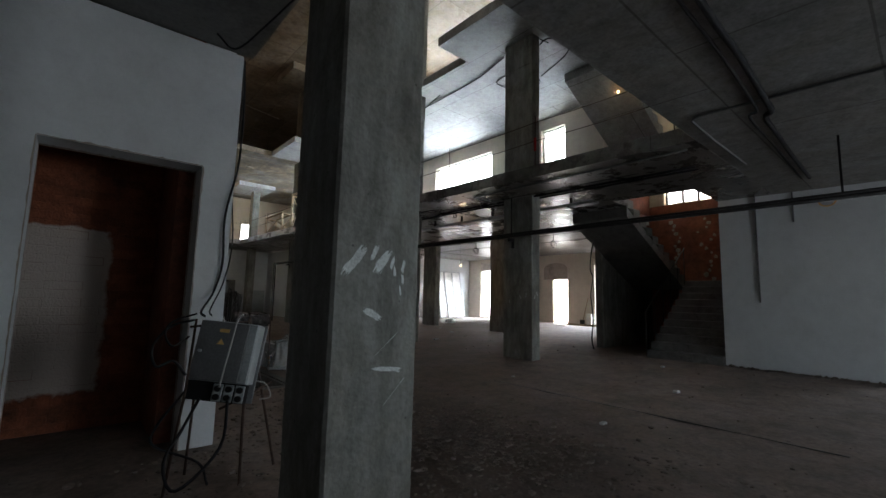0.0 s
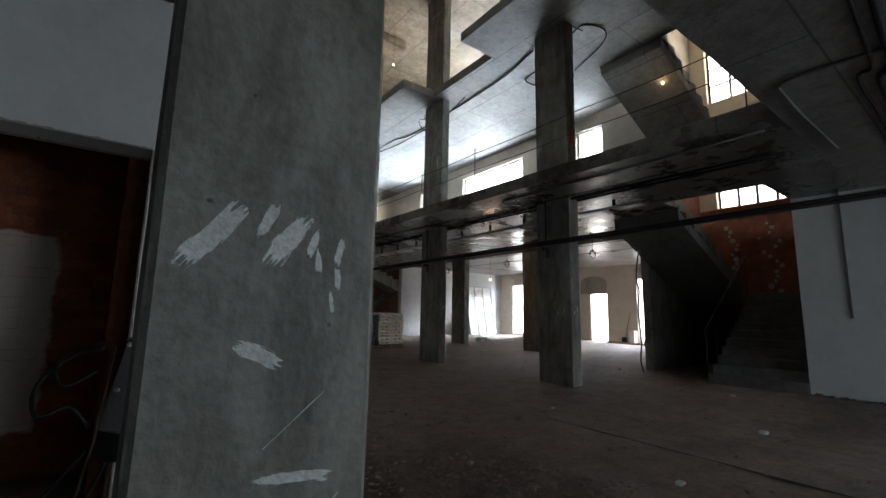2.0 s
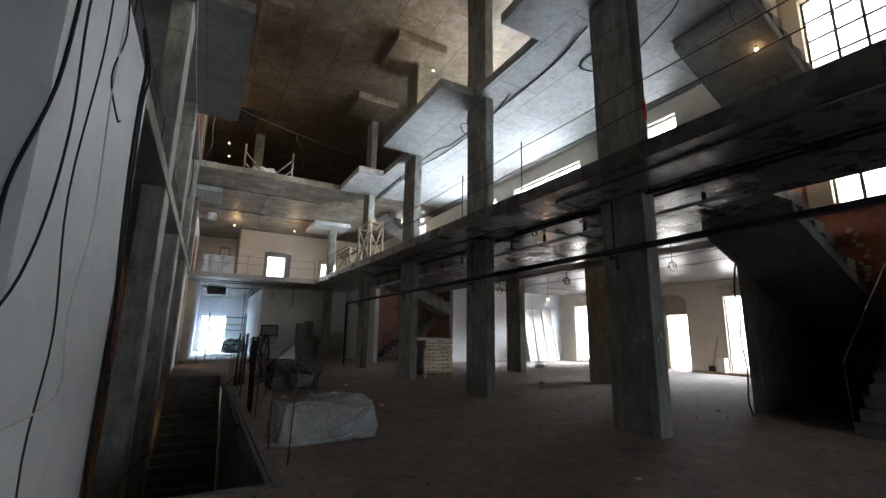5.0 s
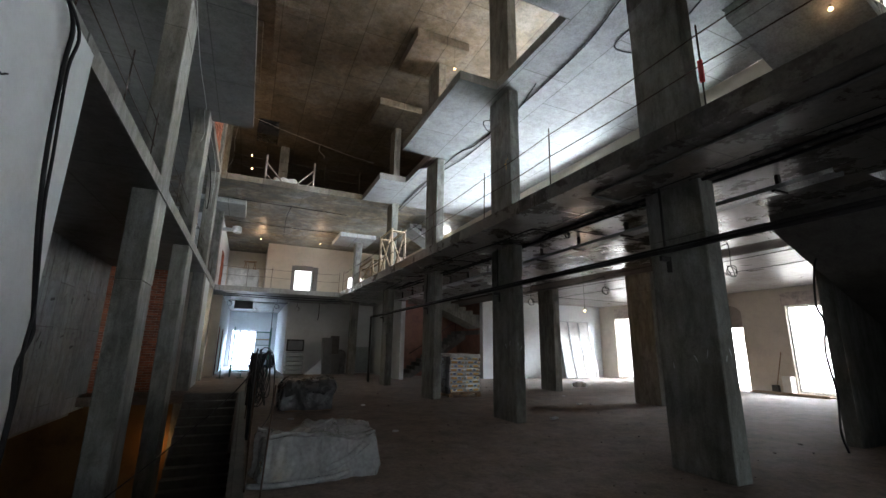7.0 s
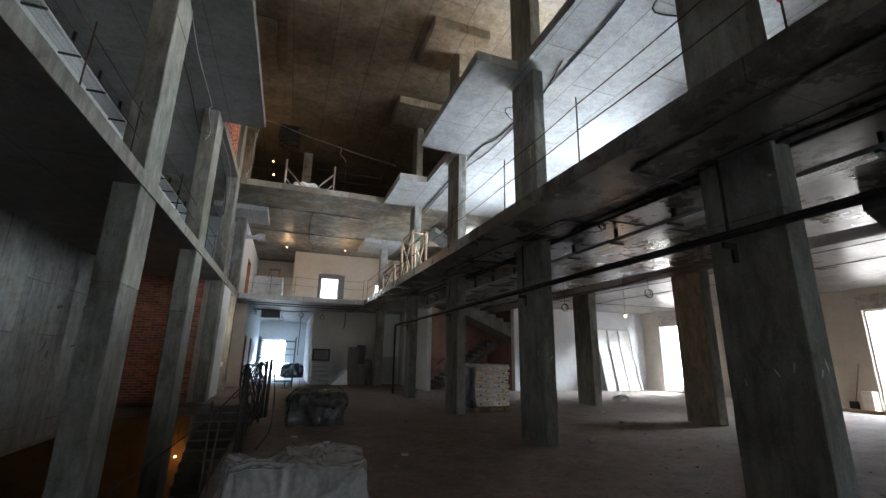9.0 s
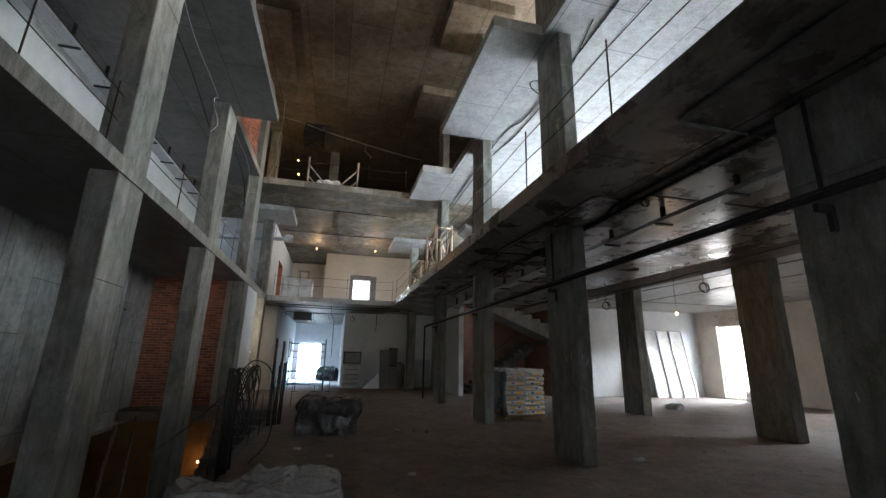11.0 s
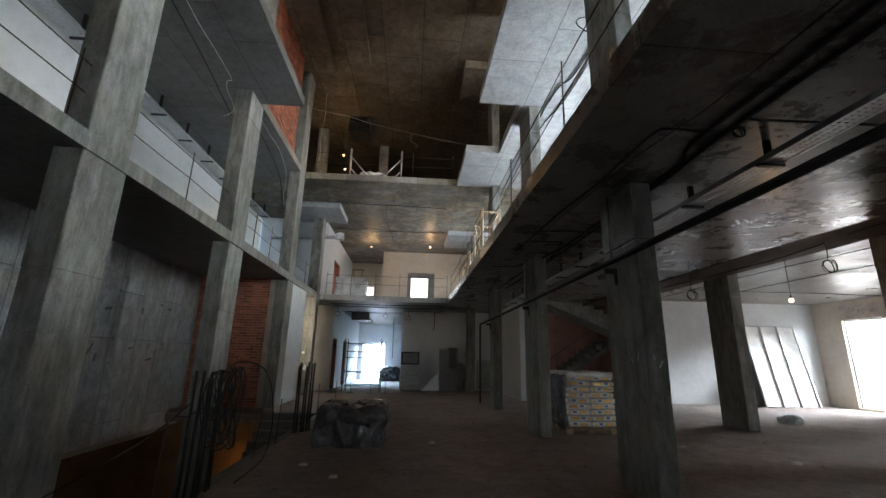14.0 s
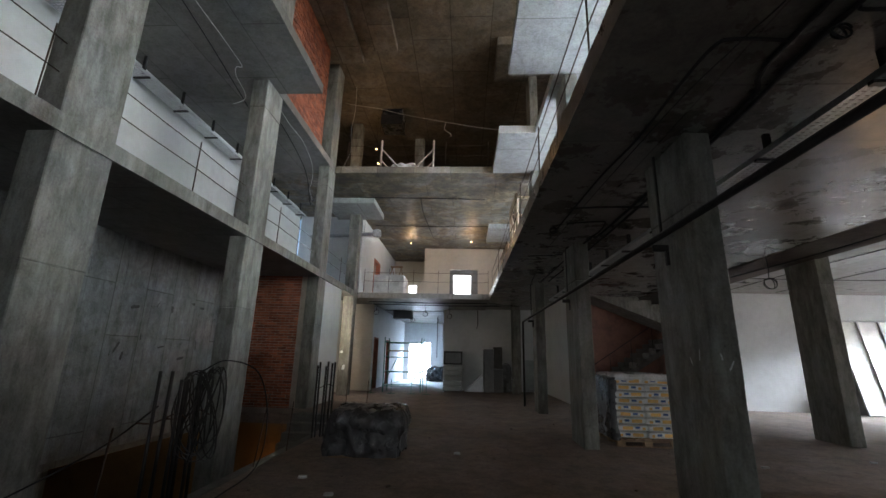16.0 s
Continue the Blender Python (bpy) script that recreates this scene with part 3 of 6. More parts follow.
wall("wall_niche", "x", 4.95, 0.2, -1.2, 0.71, 0, W1, REDWALL, label="mortar bed behind the niche bricks")
wall("wall_niche_west", "y", -1.2, -0.12, 4.11, 4.95, 0, W1, MORTAR, label="rough mortar side of the niche")
wall("wall_concrete_west", "y", -1.5, -0.3, 6.1, 17.86, -0.4, W1, CONC_WALL, label="grey formwork concrete wall with patched holes")
wall("wall_brick", "x", 17.88, 0.28, -1.8, 0.66, -0.3, W1, MORTAR, label="red brick wall between concrete columns")
wall("wall_lift_east", "y", 0.97, -0.2, 18.5, 20.35, 0, W1, PLASTER, label="white plastered wall beside the stair pit")
wall("wall_west_recess", "y", 0.15, -0.2, 20.35, 24.4, 0, W1, CREAM, label="cream wall of a recess lit by a lamp")
wall("wall_lift_north", "x", 20.35, -0.2, 0.15, 0.77, 0, W1, PLASTER, label="white plastered wall return")
wall("wall_west_step", "x", 24.4, 0.2, -0.05, 1.25, 0, W1, CREAM, label="cream wall lit from the side")
wall("wall_north_west", "y", 1.25, -0.2, 24.6, 34.6, 0, W1, PLASTER, [(24.95, 26.0, 0, 2.25), (28.0, 29.2, 0, 2.25)], "bluish plastered wall with two raw doorways")
wall("wall_behind_doors", "y", 0.2, -0.2, 24.6, 34.6, 0, W1, REDWALL, label="dark brick wall behind the doorways")
wall("wall_north_alcove", "x", 34.6, 0.3, 1.05, 4.5, 0, W1, PLASTER, [(1.52, 3.08, 0.05, 2.42)], "bluish plastered wall with a tall window")
wall("wall_alcove_east", "y", 4.3, 0.2, 26.4, 34.6, 0, W1, PLASTER, label="bluish plastered alcove wall")
wall("wall_north", "x", 26.2, 0.2, 4.3, 9.1, 0, 3.73, PLASTER, label="dim grey plastered wall")
wall("wall_west_upper", "y", -1.5, -0.3, 5, 22, WT, S2, PLASTER, label="white plastered wall of the west gallery")
wall("wall_west_upper_north", "y", 0.9, -0.2, 22.9, 36, WT, S2, PLASTER, [(25.5, 26.9, WT, 6.0)], "white plastered gallery wall with a brick-framed door")
wall("wall_west_upper_return", "x", 22.9, 0.2, -1.8, 0.7, WT, S2, PLASTER, label="white plastered wall return")
wall("wall_north_upper", "x", 28.2, 0.4, 3.06, 11.4, WT, S2, CREAM, [(4.45, 5.95, WT + 0.1, 6.05), (7.8, 8.8, WT + 0.1, 5.6)], "cream plastered gallery wall with a deep window")
wall("wall_north_upper_alcove", "x", 31.5, 0.3, 0.7, 3.06, WT, S2, CREAM, [(1.75, 2.35, WT + 0.2, 5.75)], "dim gallery wall with a narrow window")
wall("wall_alcove_upper", "y", 3.06, 0.2, 28.6, 31.5, WT, S2, CREAM, label="dim gallery side wall")
wall("wall_third_north", "x", 30, 0.3, -2, 14, T2, ROOF, CONC_ROOF, label="dark concrete wall of the top floor")
wall("wall_third_west", "y", -1.7, -0.3, -8, 30, T2, ROOF, CONC_ROOF, label="dark concrete wall of the top floor")
# both openings are invented to let the roof fill lamps in
wall("wall_third_east", "y", 11.4, 0.3, 5.9, 30, T2, ROOF, CONC_ROOF, [(8, 9.5, 8.6, 10.0), (12, 13.5, 8.6, 10.0)], "dark concrete wall of the top floor with added openings for fill lamps")
wall("wall_third_brick", "y", 0.97, -0.15, 12.8, 17.0, T2, ROOF, MORTAR, label="red brick wall on the second floor edge")
wall("wall_stair_white", "y", 10.4, 0.25, -8, 2.75, 0, 3.45, PLASTER, [(-0.95, 0.2, 0, 2.2)], label="white plastered wall beside the stairs")
wall("wall_stair_south", "x", 2.74, -0.2, 10.65, 14.4, 0, 3.44, REDWALL, label="rust-red primed stair wall")
wall("wall_stair_south_upper", "x", 2.74, -0.2, 9.7, 14.4, T2, ROOF, CREAM, label="cream stair wall")
wall("wall_stair_east", "y", 14.4, 0.35, 2.54, 6.05, -1, 4.4, REDWALL, label="rust-red primed stair wall with plaster dabs")
wall("wall_stair_east_upper", "y", 14.4, 0.35, 2.54, 6.05, 4.4, ROOF, CREAM, [(3.5, 5.4, 4.42, 6.7), (3.75, 5.45, 7.7, 10.0)], "cream stair wall with tall windows")
wall("wall_stair_north", "x", 5.87, 0.2, 11.2, 14.4, -0.3, 3.54, CONCRETE, label="dark concrete stair wall")
wall("wall_stair_north_middle", "x", 5.87, 0.2, 11.7, 14.4, 4.07, 5.6, REDWALL, label="rust-red primed stair wall")
wall("wall_stair_north_upper", "x", 5.87, 0.2, 11.7, 14.4, 5.6, ROOF, CREAM, label="cream stair wall")
wall("wall_east_upper", "y", 11.4, 0.3, 5.87, 30, 4.07, S2, CREAM, [(7.15, 8.05, 4.7, 6.82), (10.25, 13.5, 4.7, 6.7), (14.6, 16.6, 4.7, 6.7), (20.9, 22.6, 5.2, 7.0)], "cream plastered gallery wall with wide windows")
E_HOLES = [(18.05, 19.6, 0.06, 3.1), (13.0, 13.95, 0, 2.4), (10.1, 11.4, 0.06, 3.12)]
wall("wall_east", "y", 20.6, 0.22, 5.9, 20.7, 0, 3.8, CREAM, E_HOLES, "cream plastered wall with tall windows and a door")
wall("wall_hall_south", "x", 6.07, -0.2, 14.75, 20.6, 0, 3.8, CREAM, label="cream plastered wall")
wall("wall_north_east", "x", 20.7, 0.3, 13.0, 21.1, 0, 3.8, PLASTER, label="bright white plastered wall")
wall("wall_north_stair_west", "y", 8.9, 0.2, 21.1, 26.2, 0, 3.66, PLASTER, label="dim plastered wall beside the north stairs")
wall("wall_north_stair_back", "x", 23.6, 0.3, 9.1, 14, 0, 4.9, REDWALL_N, label="rust-red primed wall behind the north stairs")
wall("wall_north_stair_east", "y", 13.0, 0.3, 21.0, 23.6, 0, 3.8, REDWALL_N, label="rust-red primed stair wall")
wall("wall_south", "x", -7.7, -0.3, -8, 10.4, 0, 3.33, PLASTER, [(1.5, 4.5, 0.5, 3.0), (6.3, 9.6, 0.2, 3.0)], "plastered wall with large openings")
# unseen wall, made dark to cut bounce onto the near column's west face
wall("unseen_dark_wall_south_west", "y", -5, -0.3, -7.7, 3.83, 0, 3.33, CONC_DARK, label="plain closing wall")
# unseen wall; its opening is invented for the south roof fill
wall("wall_south_upper", "x", -7.7, -0.3, -2, 14.4, 3.68, ROOF, PLASTER, [(2.0, 5.5, 8.2, 10.2)], label="plain closing wall")
wall("wall_east_south_upper", "y", 14.4, 0.3, -7.7, 2.54, 0, ROOF, PLASTER, label="plain closing wall")
wall("wall_west_upper_south", "y", -1.7, -0.3, -7.7, 5, WT, S2, PLASTER, label="plain closing wall")

# columns
COLUMN_LABEL = "grey cast concrete column with pour joints and pits"


def column(x0, x1, y0, y1, levels, label=COLUMN_LABEL):
    """One column: a shaft for each storey, with a slight step at each pour joint."""
    root = tagged(new("column"), label, "column", group="concrete columns")
    root.location = ((x0 + x1) / 2, (y0 + y1) / 2, levels[0][0])
    for z0, z1 in levels:
        bm = bmesh.new()
        cut = z0 + (z1 - z0) * 0.8
        for a, b, g in ((z0, cut, 0.0), (cut, z1, 0.004)):
            c = bmesh.new()
            bmesh.ops.create_cube(c, size=1)
            for v in c.verts:
                v.co = Vector(((v.co.x) * (x1 - x0 + 2 * g), (v.co.y) * (y1 - y0 + 2 * g), (v.co.z + 0.5) * (b - a) + a - levels[0][0]))
            bmesh.ops.bevel(c, geom=c.edges[:], offset=0.012, segments=1, affect="EDGES")
            bmesh.ops.subdivide_edges(c, edges=[e for e in c.edges if e.calc_length() > 1], cuts=14)
            for v in c.verts:
                v.co += 0.005 * Vector(noise.noise_vector((v.co + root.location) * 3.5))
            merge(bm, c)
        part("shaft", bm, CONCRETE, root)
    return root


def east_levels(y):
    z = 3.42 + RISE * y
    return [(0, z), (z + 0.22, S2), (T2, ROOF)]


column(7.34, 7.6, 5.34, 6.13, [(0, 3.48), (3.7, S2), (T2, ROOF)])
column(7.32, 7.56, 9.43, 10.28, [(0, 3.52), (3.74, S2), (T2, ROOF - 0.3)])
column(7.31, 7.56, 13.5, 14.36, [(0, 3.57), (3.79, S2), (T2, ROOF - 0.3)])
column(7.34, 7.6, 18.2, 18.86, [(0, 3.62), (3.84, S2), (T2, ROOF - 0.3)])
column(7.36, 7.72, 24.7, 25.15, [(0, 3.69), (3.91, S2 - 0.22)])
column(0.66, 0.99, 9.54, 10.28, [(-3.3, W1), (WT, S2), (T2, ROOF)])
column(0.66, 0.99, 13.56, 14.3, [(-3.3, W1), (WT, S2), (T2, ROOF)])
column(0.66, 0.99, 17.86, 18.48, [(-3.3, W1), (WT, S2), (T2, ROOF)])
column(0.6, 0.99, 21.9, 22.38, [(0, W1), (WT, S2 - 0.22)], "light concrete column with white plaster patches")
column(0.79, 1.185, 1.27, 1.66, [(0, 3.4), (3.66, S2)], "grey concrete column with white plaster smears")
column(12.5, 12.8, 10.45, 11.3, [(0, 3.8)], "dark concrete column on the hall's edge")
column(12.42, 12.7, 14.56, 15.42, [(0, 3.8)], "concrete column lit by windows on one side")
column(3.0, 3.4, 22.9, 23.3, [(T2, ROOF)], "dark concrete column of the top floor")
column(0.5, 0.9, 21.6, 22.0, [(T2, ROOF)], "dark concrete column of the top floor")
for x0, x1, y0, y1 in ((-0.1, 1.85, 20.6, 22.6), (6.3, 8.2, 23.7, 26.0)):
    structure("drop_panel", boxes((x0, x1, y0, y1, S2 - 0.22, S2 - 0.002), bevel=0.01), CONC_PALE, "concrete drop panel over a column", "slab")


# stairs
def flight(name, x0, z0, x1, z1, y0, y1, steps, mat, label, soffit=0.24, along="x"):
    """Steps from (x0, z0) up to (x1, z1) on a sloping waist, between y0 and y1 (or the same with x and y exchanged)."""
    root = tagged(new(name), label, "stairs")
    dx, dz = (x1 - x0) / steps, (z1 - z0) / steps

    def put(bm):
        if along == "y":
            for v in bm.verts:
                v.co.x, v.co.y = v.co.y, v.co.x
            bmesh.ops.reverse_faces(bm, faces=bm.faces[:])
        return bm
    for i in range(steps):
        a, b = sorted((x0 + i * dx, x0 + (i + 1) * dx))
        part("step", put(chipped(boxes((a, b, y0, y1, z0 + i * dz - 0.03, z0 + (i + 1) * dz), bevel=0.008), 0.004)), mat, root)
    bm = bmesh.new()
    prof = [(x0, z0 + 0.001), (x1, z1 - abs(dz) - 0.031), (x1, z1 - abs(dz) - soffit), (x0, z0 - soffit)]
    lo = [bm.verts.new((x, y0 + 0.004, z)) for x, z in prof]
    hi = [bm.verts.new((x, y1 - 0.004, z)) for x, z in prof]
    bm.faces.new(lo)
    bm.faces.new(hi[::-1])
    for i in range(4):
        bm.faces.new((lo[i], lo[(i + 1) % 4], hi[(i + 1) % 4], hi[i]))
    bmesh.ops.recalc_face_normals(bm, faces=bm.faces[:])
    part("waist", put(bm), mat, root)
    return root


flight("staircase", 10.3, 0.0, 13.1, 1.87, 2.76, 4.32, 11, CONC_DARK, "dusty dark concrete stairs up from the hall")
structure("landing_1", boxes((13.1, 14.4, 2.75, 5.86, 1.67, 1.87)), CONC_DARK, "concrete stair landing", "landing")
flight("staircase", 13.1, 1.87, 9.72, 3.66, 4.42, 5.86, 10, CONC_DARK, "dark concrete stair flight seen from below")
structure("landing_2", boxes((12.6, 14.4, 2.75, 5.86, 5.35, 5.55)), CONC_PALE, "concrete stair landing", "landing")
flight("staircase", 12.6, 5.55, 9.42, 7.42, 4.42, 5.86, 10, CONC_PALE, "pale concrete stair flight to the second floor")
flight("staircase", 13.0, 2.9, 9.12, 4.6, 21.0, 22.3, 10, CONCRETE, "concrete stair flight at the north end", soffit=0.5)
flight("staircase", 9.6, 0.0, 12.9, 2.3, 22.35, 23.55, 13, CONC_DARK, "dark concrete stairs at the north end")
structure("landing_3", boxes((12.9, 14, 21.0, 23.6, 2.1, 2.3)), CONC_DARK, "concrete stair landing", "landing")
flight("staircase", 11.35, 5.9, 9.0, 7.42, 20.6, 21.8, 8, CONC_PALE, "pale concrete stairs on the gallery")
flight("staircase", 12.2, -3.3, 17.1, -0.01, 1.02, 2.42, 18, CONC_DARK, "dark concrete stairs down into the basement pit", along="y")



# ---------------------------------------------------------------- windows and doors
def window(axis, at, depth, a0, a1, z0, z1, cols, rows, label, bar=0.035, mat=FRAME):
    """Framed window in an opening; axis is the way the wall runs, at the frame's place across it."""
    root = tagged(new("window"), label, "window", kind="structure")

    def b(u0, u1, w0, w1, v0, v1):
        return boxes((u0, u1, w0, w1, v0, v1), bevel=0.004) if axis == "x" else boxes((w0, w1, u0, u1, v0, v1), bevel=0.004)
    f = 0.05
    d0, d1 = at - 0.03, at + 0.03
    for u0, u1, v0, v1 in ((a0, a0 + f, z0, z1), (a1 - f, a1, z0, z1), (a0 + f, a1 - f, z0, z0 + f), (a0 + f, a1 - f, z1 - f, z1)):
        part("window_frame", b(u0, u1, d0, d1, v0, v1), mat, root)
    w, h = (a1 - a0 - 2 * f) / cols, (z1 - z0 - 2 * f) / rows
    for i in range(1, cols):
        u = a0 + f + i * w
        part("mullion", b(u - bar / 2, u + bar / 2, at - 0.02, at + 0.02, z0 + f, z1 - f), mat, root)
    for j in range(1, rows):
        v = z0 + f + j * h
        part("glazing_bar", b(a0 + f, a1 - f, at - 0.017, at + 0.017, v - bar / 2, v + bar / 2), mat, root)
    for i in range(cols):
        for j in range(rows):
            u, v = a0 + f + i * w, z0 + f + j * h
            p = part("pane", b(u, u + w, at - 0.003, at + 0.003, v, v + h), GLASS, root)
            p.visible_shadow = False
    return root


DARKFRAME = material("dark_window_frame", (0.12, 0.12, 0.12), 0.5, spread=0.1, scale=10, fine=60, bump=0.02)
WIN = "steel-framed window blown out by daylight"
window("y", 20.74, 0.1, 18.05, 19.6, 0.06, 3.1, 2, 2, WIN)
window("y", 20.74, 0.1, 10.1, 11.4, 0.06, 3.12, 2, 2, WIN)
window("y", 11.55, 0.1, 7.15, 8.05, 4.7, 6.82, 2, 1, "white gallery window in a cream wall")
window("y", 11.55, 0.1, 10.25, 13.5, 4.7, 6.7, 4, 1, "wide four-light gallery window")
window("y", 11.55, 0.1, 14.6, 16.6, 4.7, 6.7, 2, 1, "wide gallery window")
window("y", 11.55, 0.1, 20.9, 22.6, 5.2, 7.0, 2, 2, "bright window by the north stairs")
window("y", 14.6, 0.1, 3.5, 5.4, 4.42, 6.7, 4, 2, "stair window with many small panes", 0.07, DARKFRAME)
window("y", 14.6, 0.1, 3.75, 5.45, 7.7, 10.0, 3, 4, "tall stair window with small panes", 0.06, DARKFRAME)
window("x", 34.75, 0.1, 1.52, 3.08, 0.05, 2.42, 3, 4, "tall window with small panes at the hall's end", 0.05, DARKFRAME)
window("x", 28.5, 0.1, 4.62, 5.62, WT + 0.1, 6.0, 2, 4, "gallery window set deep in a grey reveal")
window("x", 31.65, 0.1, 1.75, 2.35, WT + 0.2, 5.75, 1, 3, "narrow gallery window")

# the grey-blue casing of the deep gallery window
casing = tagged(new("window_casing"), "grey-blue board casing round the gallery window", "window casing")
for r in ((4.452, 4.62, 28.22, 28.55, WT + 0.1, 6.0), (5.62, 5.948, 28.22, 28.55, WT + 0.1, 6.0), (4.62, 5.62, 28.22, 28.46, 5.76, 6.04)):
    part("board", boxes(r, bevel=0.004), PANEL, casing)

# plain bright daylight outside the windows
for name, r in (("backdrop_east", (25.0, 25.1, 1, 28, -1, 7)), ("backdrop_gallery", (13.8, 13.9, 6.3, 24, 4.1, 8)), ("backdrop_stair", (15.6, 15.7, 2, 7, 3.5, 11)),
                ("backdrop_north", (-1, 12, 37, 37.1, -1, 8))):
    structure(name, boxes(r), {"backdrop_gallery": SKYGLOW_HIGH, "backdrop_east": SKYGLOW_EAST}.get(name, SKYGLOW), "bright overcast daylight", "backdrop")

# door leaf in the east doorway, standing ajar
door = tagged(new("door"), "brown wooden door standing wide open in the plastered doorway", "door")
door.matrix_world = pose(20.85, 13.0, 0, 0, 0, 22)
part("leaf", boxes((0, 0.86, -0.02, 0.02, 0.03, 2.28), bevel=0.004), DOORWOOD, door)
for z0, z1 in ((0.25, 0.95), (1.1, 2.1)):
    part("panel", boxes((0.14, 0.72, -0.028, 0.028, z0, z1), bevel=0.006), DOORWOOD, door)
part("handle", tube(tube(bmesh.new(), [(0.8, -0.02, 1.02), (0.8, -0.07, 1.02)], 0.009), [(0.8, -0.07, 1.02), (0.69, -0.07, 1.02)], 0.009), ZINC, door)
for y0, y1 in ((24.95, 26.0), (28.0, 29.2)):
    fr = tagged(new("door_frame"), "raw dark timber frame in a brick doorway", "door frame", kind="structure")
    for r in ((1.06, 1.24, y0, y0 + 0.07, 0, 2.25), (1.06, 1.24, y1 - 0.07, y1, 0, 2.25), (1.06, 1.24, y0 + 0.07, y1 - 0.07, 2.18, 2.25)):
        part("jamb", boxes(r, bevel=0.004), REDWALL, fr)
fr = tagged(new("door_frame"), "brick-red reveal of a gallery doorway", "door frame", kind="structure")
for r in ((0.71, 0.93, 25.5, 25.6, WT, 6.0), (0.71, 0.93, 26.8, 26.9, WT, 6.0), (0.71, 0.93, 25.6, 26.8, 5.9, 6.0)):
    part("jamb", boxes(r, bevel=0.004), BRICK, fr)


# ---------------------------------------------------------------- pipes, trays, conduits
pipe = tagged(new("heating_pipe"), "long dark steel pipe bracketed to the columns", "pipe")
part("tube", tube(bmesh.new(), [(7.2, -7.69, 2.6), (7.2, 19.95, 2.63), (7.2, 20.0, 2.58), (7.2, 20.0, 0.0)], 0.03, 10), STEEL, pipe)
for y in (5.85, 9.95, 14.0, 18.6):
    part("bracket", boxes((7.17, 7.36, y - 0.02, y + 0.02, 2.5, 2.565), (7.29, 7.345, y - 0.02, y + 0.02, 2.36, 2.5), bevel=0.004), STEEL, pipe)
pipe = tagged(new("heating_pipe"), "second dark steel pipe running beside the first", "pipe")
part("tube", tube(bmesh.new(), [(7.27, -7.69, 2.66), (7.27, 20.35, 2.69), (7.27, 20.4, 2.64), (7.27, 20.4, 0.0)], 0.022, 10), STEEL, pipe)
for y in (-5.0, 0.5, 5.85, 9.95, 14.0, 18.6):
    part("hanger", boxes((7.26, 7.28, y - 0.012, y + 0.012, 2.67, 3.43 + RISE * y)), STEEL, pipe)


def cable_tray(x, y0, y1, z, width, drop_to, gap, label, mat=ZINC):
    """Perforated tray along y on hangers."""
    root = tagged(new("cable_tray"), label, "cable tray")
    h = 0.055
    part("side", boxes((x - width / 2, x - width / 2 + 0.004, y0, y1, z, z + h)), mat, root)
    part("side", boxes((x + width / 2 - 0.004, x + width / 2, y0, y1, z, z + h)), mat, root)
    # bed of two long strips and cross bars with open slots between
    bm = bmesh.new()
    for u in (-0.5, -0.17, 0.17, 0.5):
        uu = x + u * (width - 0.03)
        box(bm, uu - 0.014, uu + 0.014, y0, y1, z, z + 0.003)
    n = int((y1 - y0) / 0.05)
    for i in range(n):
        y = y0 + 0.025 + i * 0.05
        box(bm, x - width / 2 + 0.004, x + width / 2 - 0.004, y - 0.018, y + 0.018, z + 0.003, z + 0.006)
    part("bed", bm, mat, root)
    y = y0 + gap / 2
    while y < y1:
        top = drop_to(y)
        part("hanger", boxes((x - 0.03, x + 0.03, y - 0.02, y + 0.02, z + 0.07, top), (x - width / 2 - 0.02, x + width / 2 + 0.02, y - 0.025, y + 0.025, z - 0.03, z - 0.002), bevel=0.003), STEEL, root)
        y += gap
    return root


cable_tray(8.1, 4.3, 19.5, 3.27, 0.22, lambda y: 3.42 + RISE * y, 1.15, "perforated galvanised cable tray under the gallery slab")
cable_tray(-1.2, 6.2, 21.5, 6.72, 0.3, lambda y: S2, 1.2, "galvanised cable tray along the white gallery wall")


def cable(name, pts, r, mat, label, category="cable", sides=6, steps=5):
    return tagged(obj(name, tube(bmesh.new(), smooth_line(pts, steps), r, sides), mat), label, category)


def zs(y, gap=0.02):
    return 3.42 + RISE * y - gap


def run(pts):
    return [(x, y, zs(y)) for x, y in pts]


UNDER = "black corrugated conduit clipped under the gallery slab"
cable("conduit", run([(7.42, 2.2), (7.4, 5.2), (7.4, 8.0), (7.45, 8.55), (7.57, 8.82), (7.6, 9.6), (7.6, 12.9), (7.5, 13.3), (7.45, 17.8)]), 0.02, CABLE, UNDER)
cable("conduit", run([(7.58, 2.2), (7.6, 5.0), (7.58, 8.0), (7.66, 9.4), (7.72, 13.0), (7.66, 17.8)]), 0.02, CABLE, UNDER)
cable("conduit", run([(7.42, 8.2), (7.05, 8.18), (6.95, 8.26), (6.93, 8.7), (6.94, 9.5), (6.86, 10.6), (6.8, 13.2)]), 0.013, CABLE, UNDER)
cable("conduit", run([(7.2, 3.0), (7.17, 7.3), (7.1, 8.2), (7.02, 9.0), (6.95, 11.3), (6.9, 14.0)]), 0.006, CABLE, "thin black wire clipped under the gallery slab")
cable("conduit", run([(7.6, 7.92), (7.7, 7.95), (8.3, 7.93), (9.6, 7.9)]), 0.012, CABLE, UNDER)
cable("conduit", run([(6.85, 11.54), (7.2, 11.48), (7.9, 11.45), (8.6, 11.4)]), 0.014, CABLE, UNDER)
cable("conduit", run([(6.9, 12.24), (7.36, 12.15), (7.48, 12.2), (7.54, 12.7), (7.46, 13.2)]), 0.012, CABLE, UNDER)
cable("conduit", run([(6.62, 14.6), (7.1, 14.5), (7.3, 14.4)]), 0.012, CABLE, UNDER)
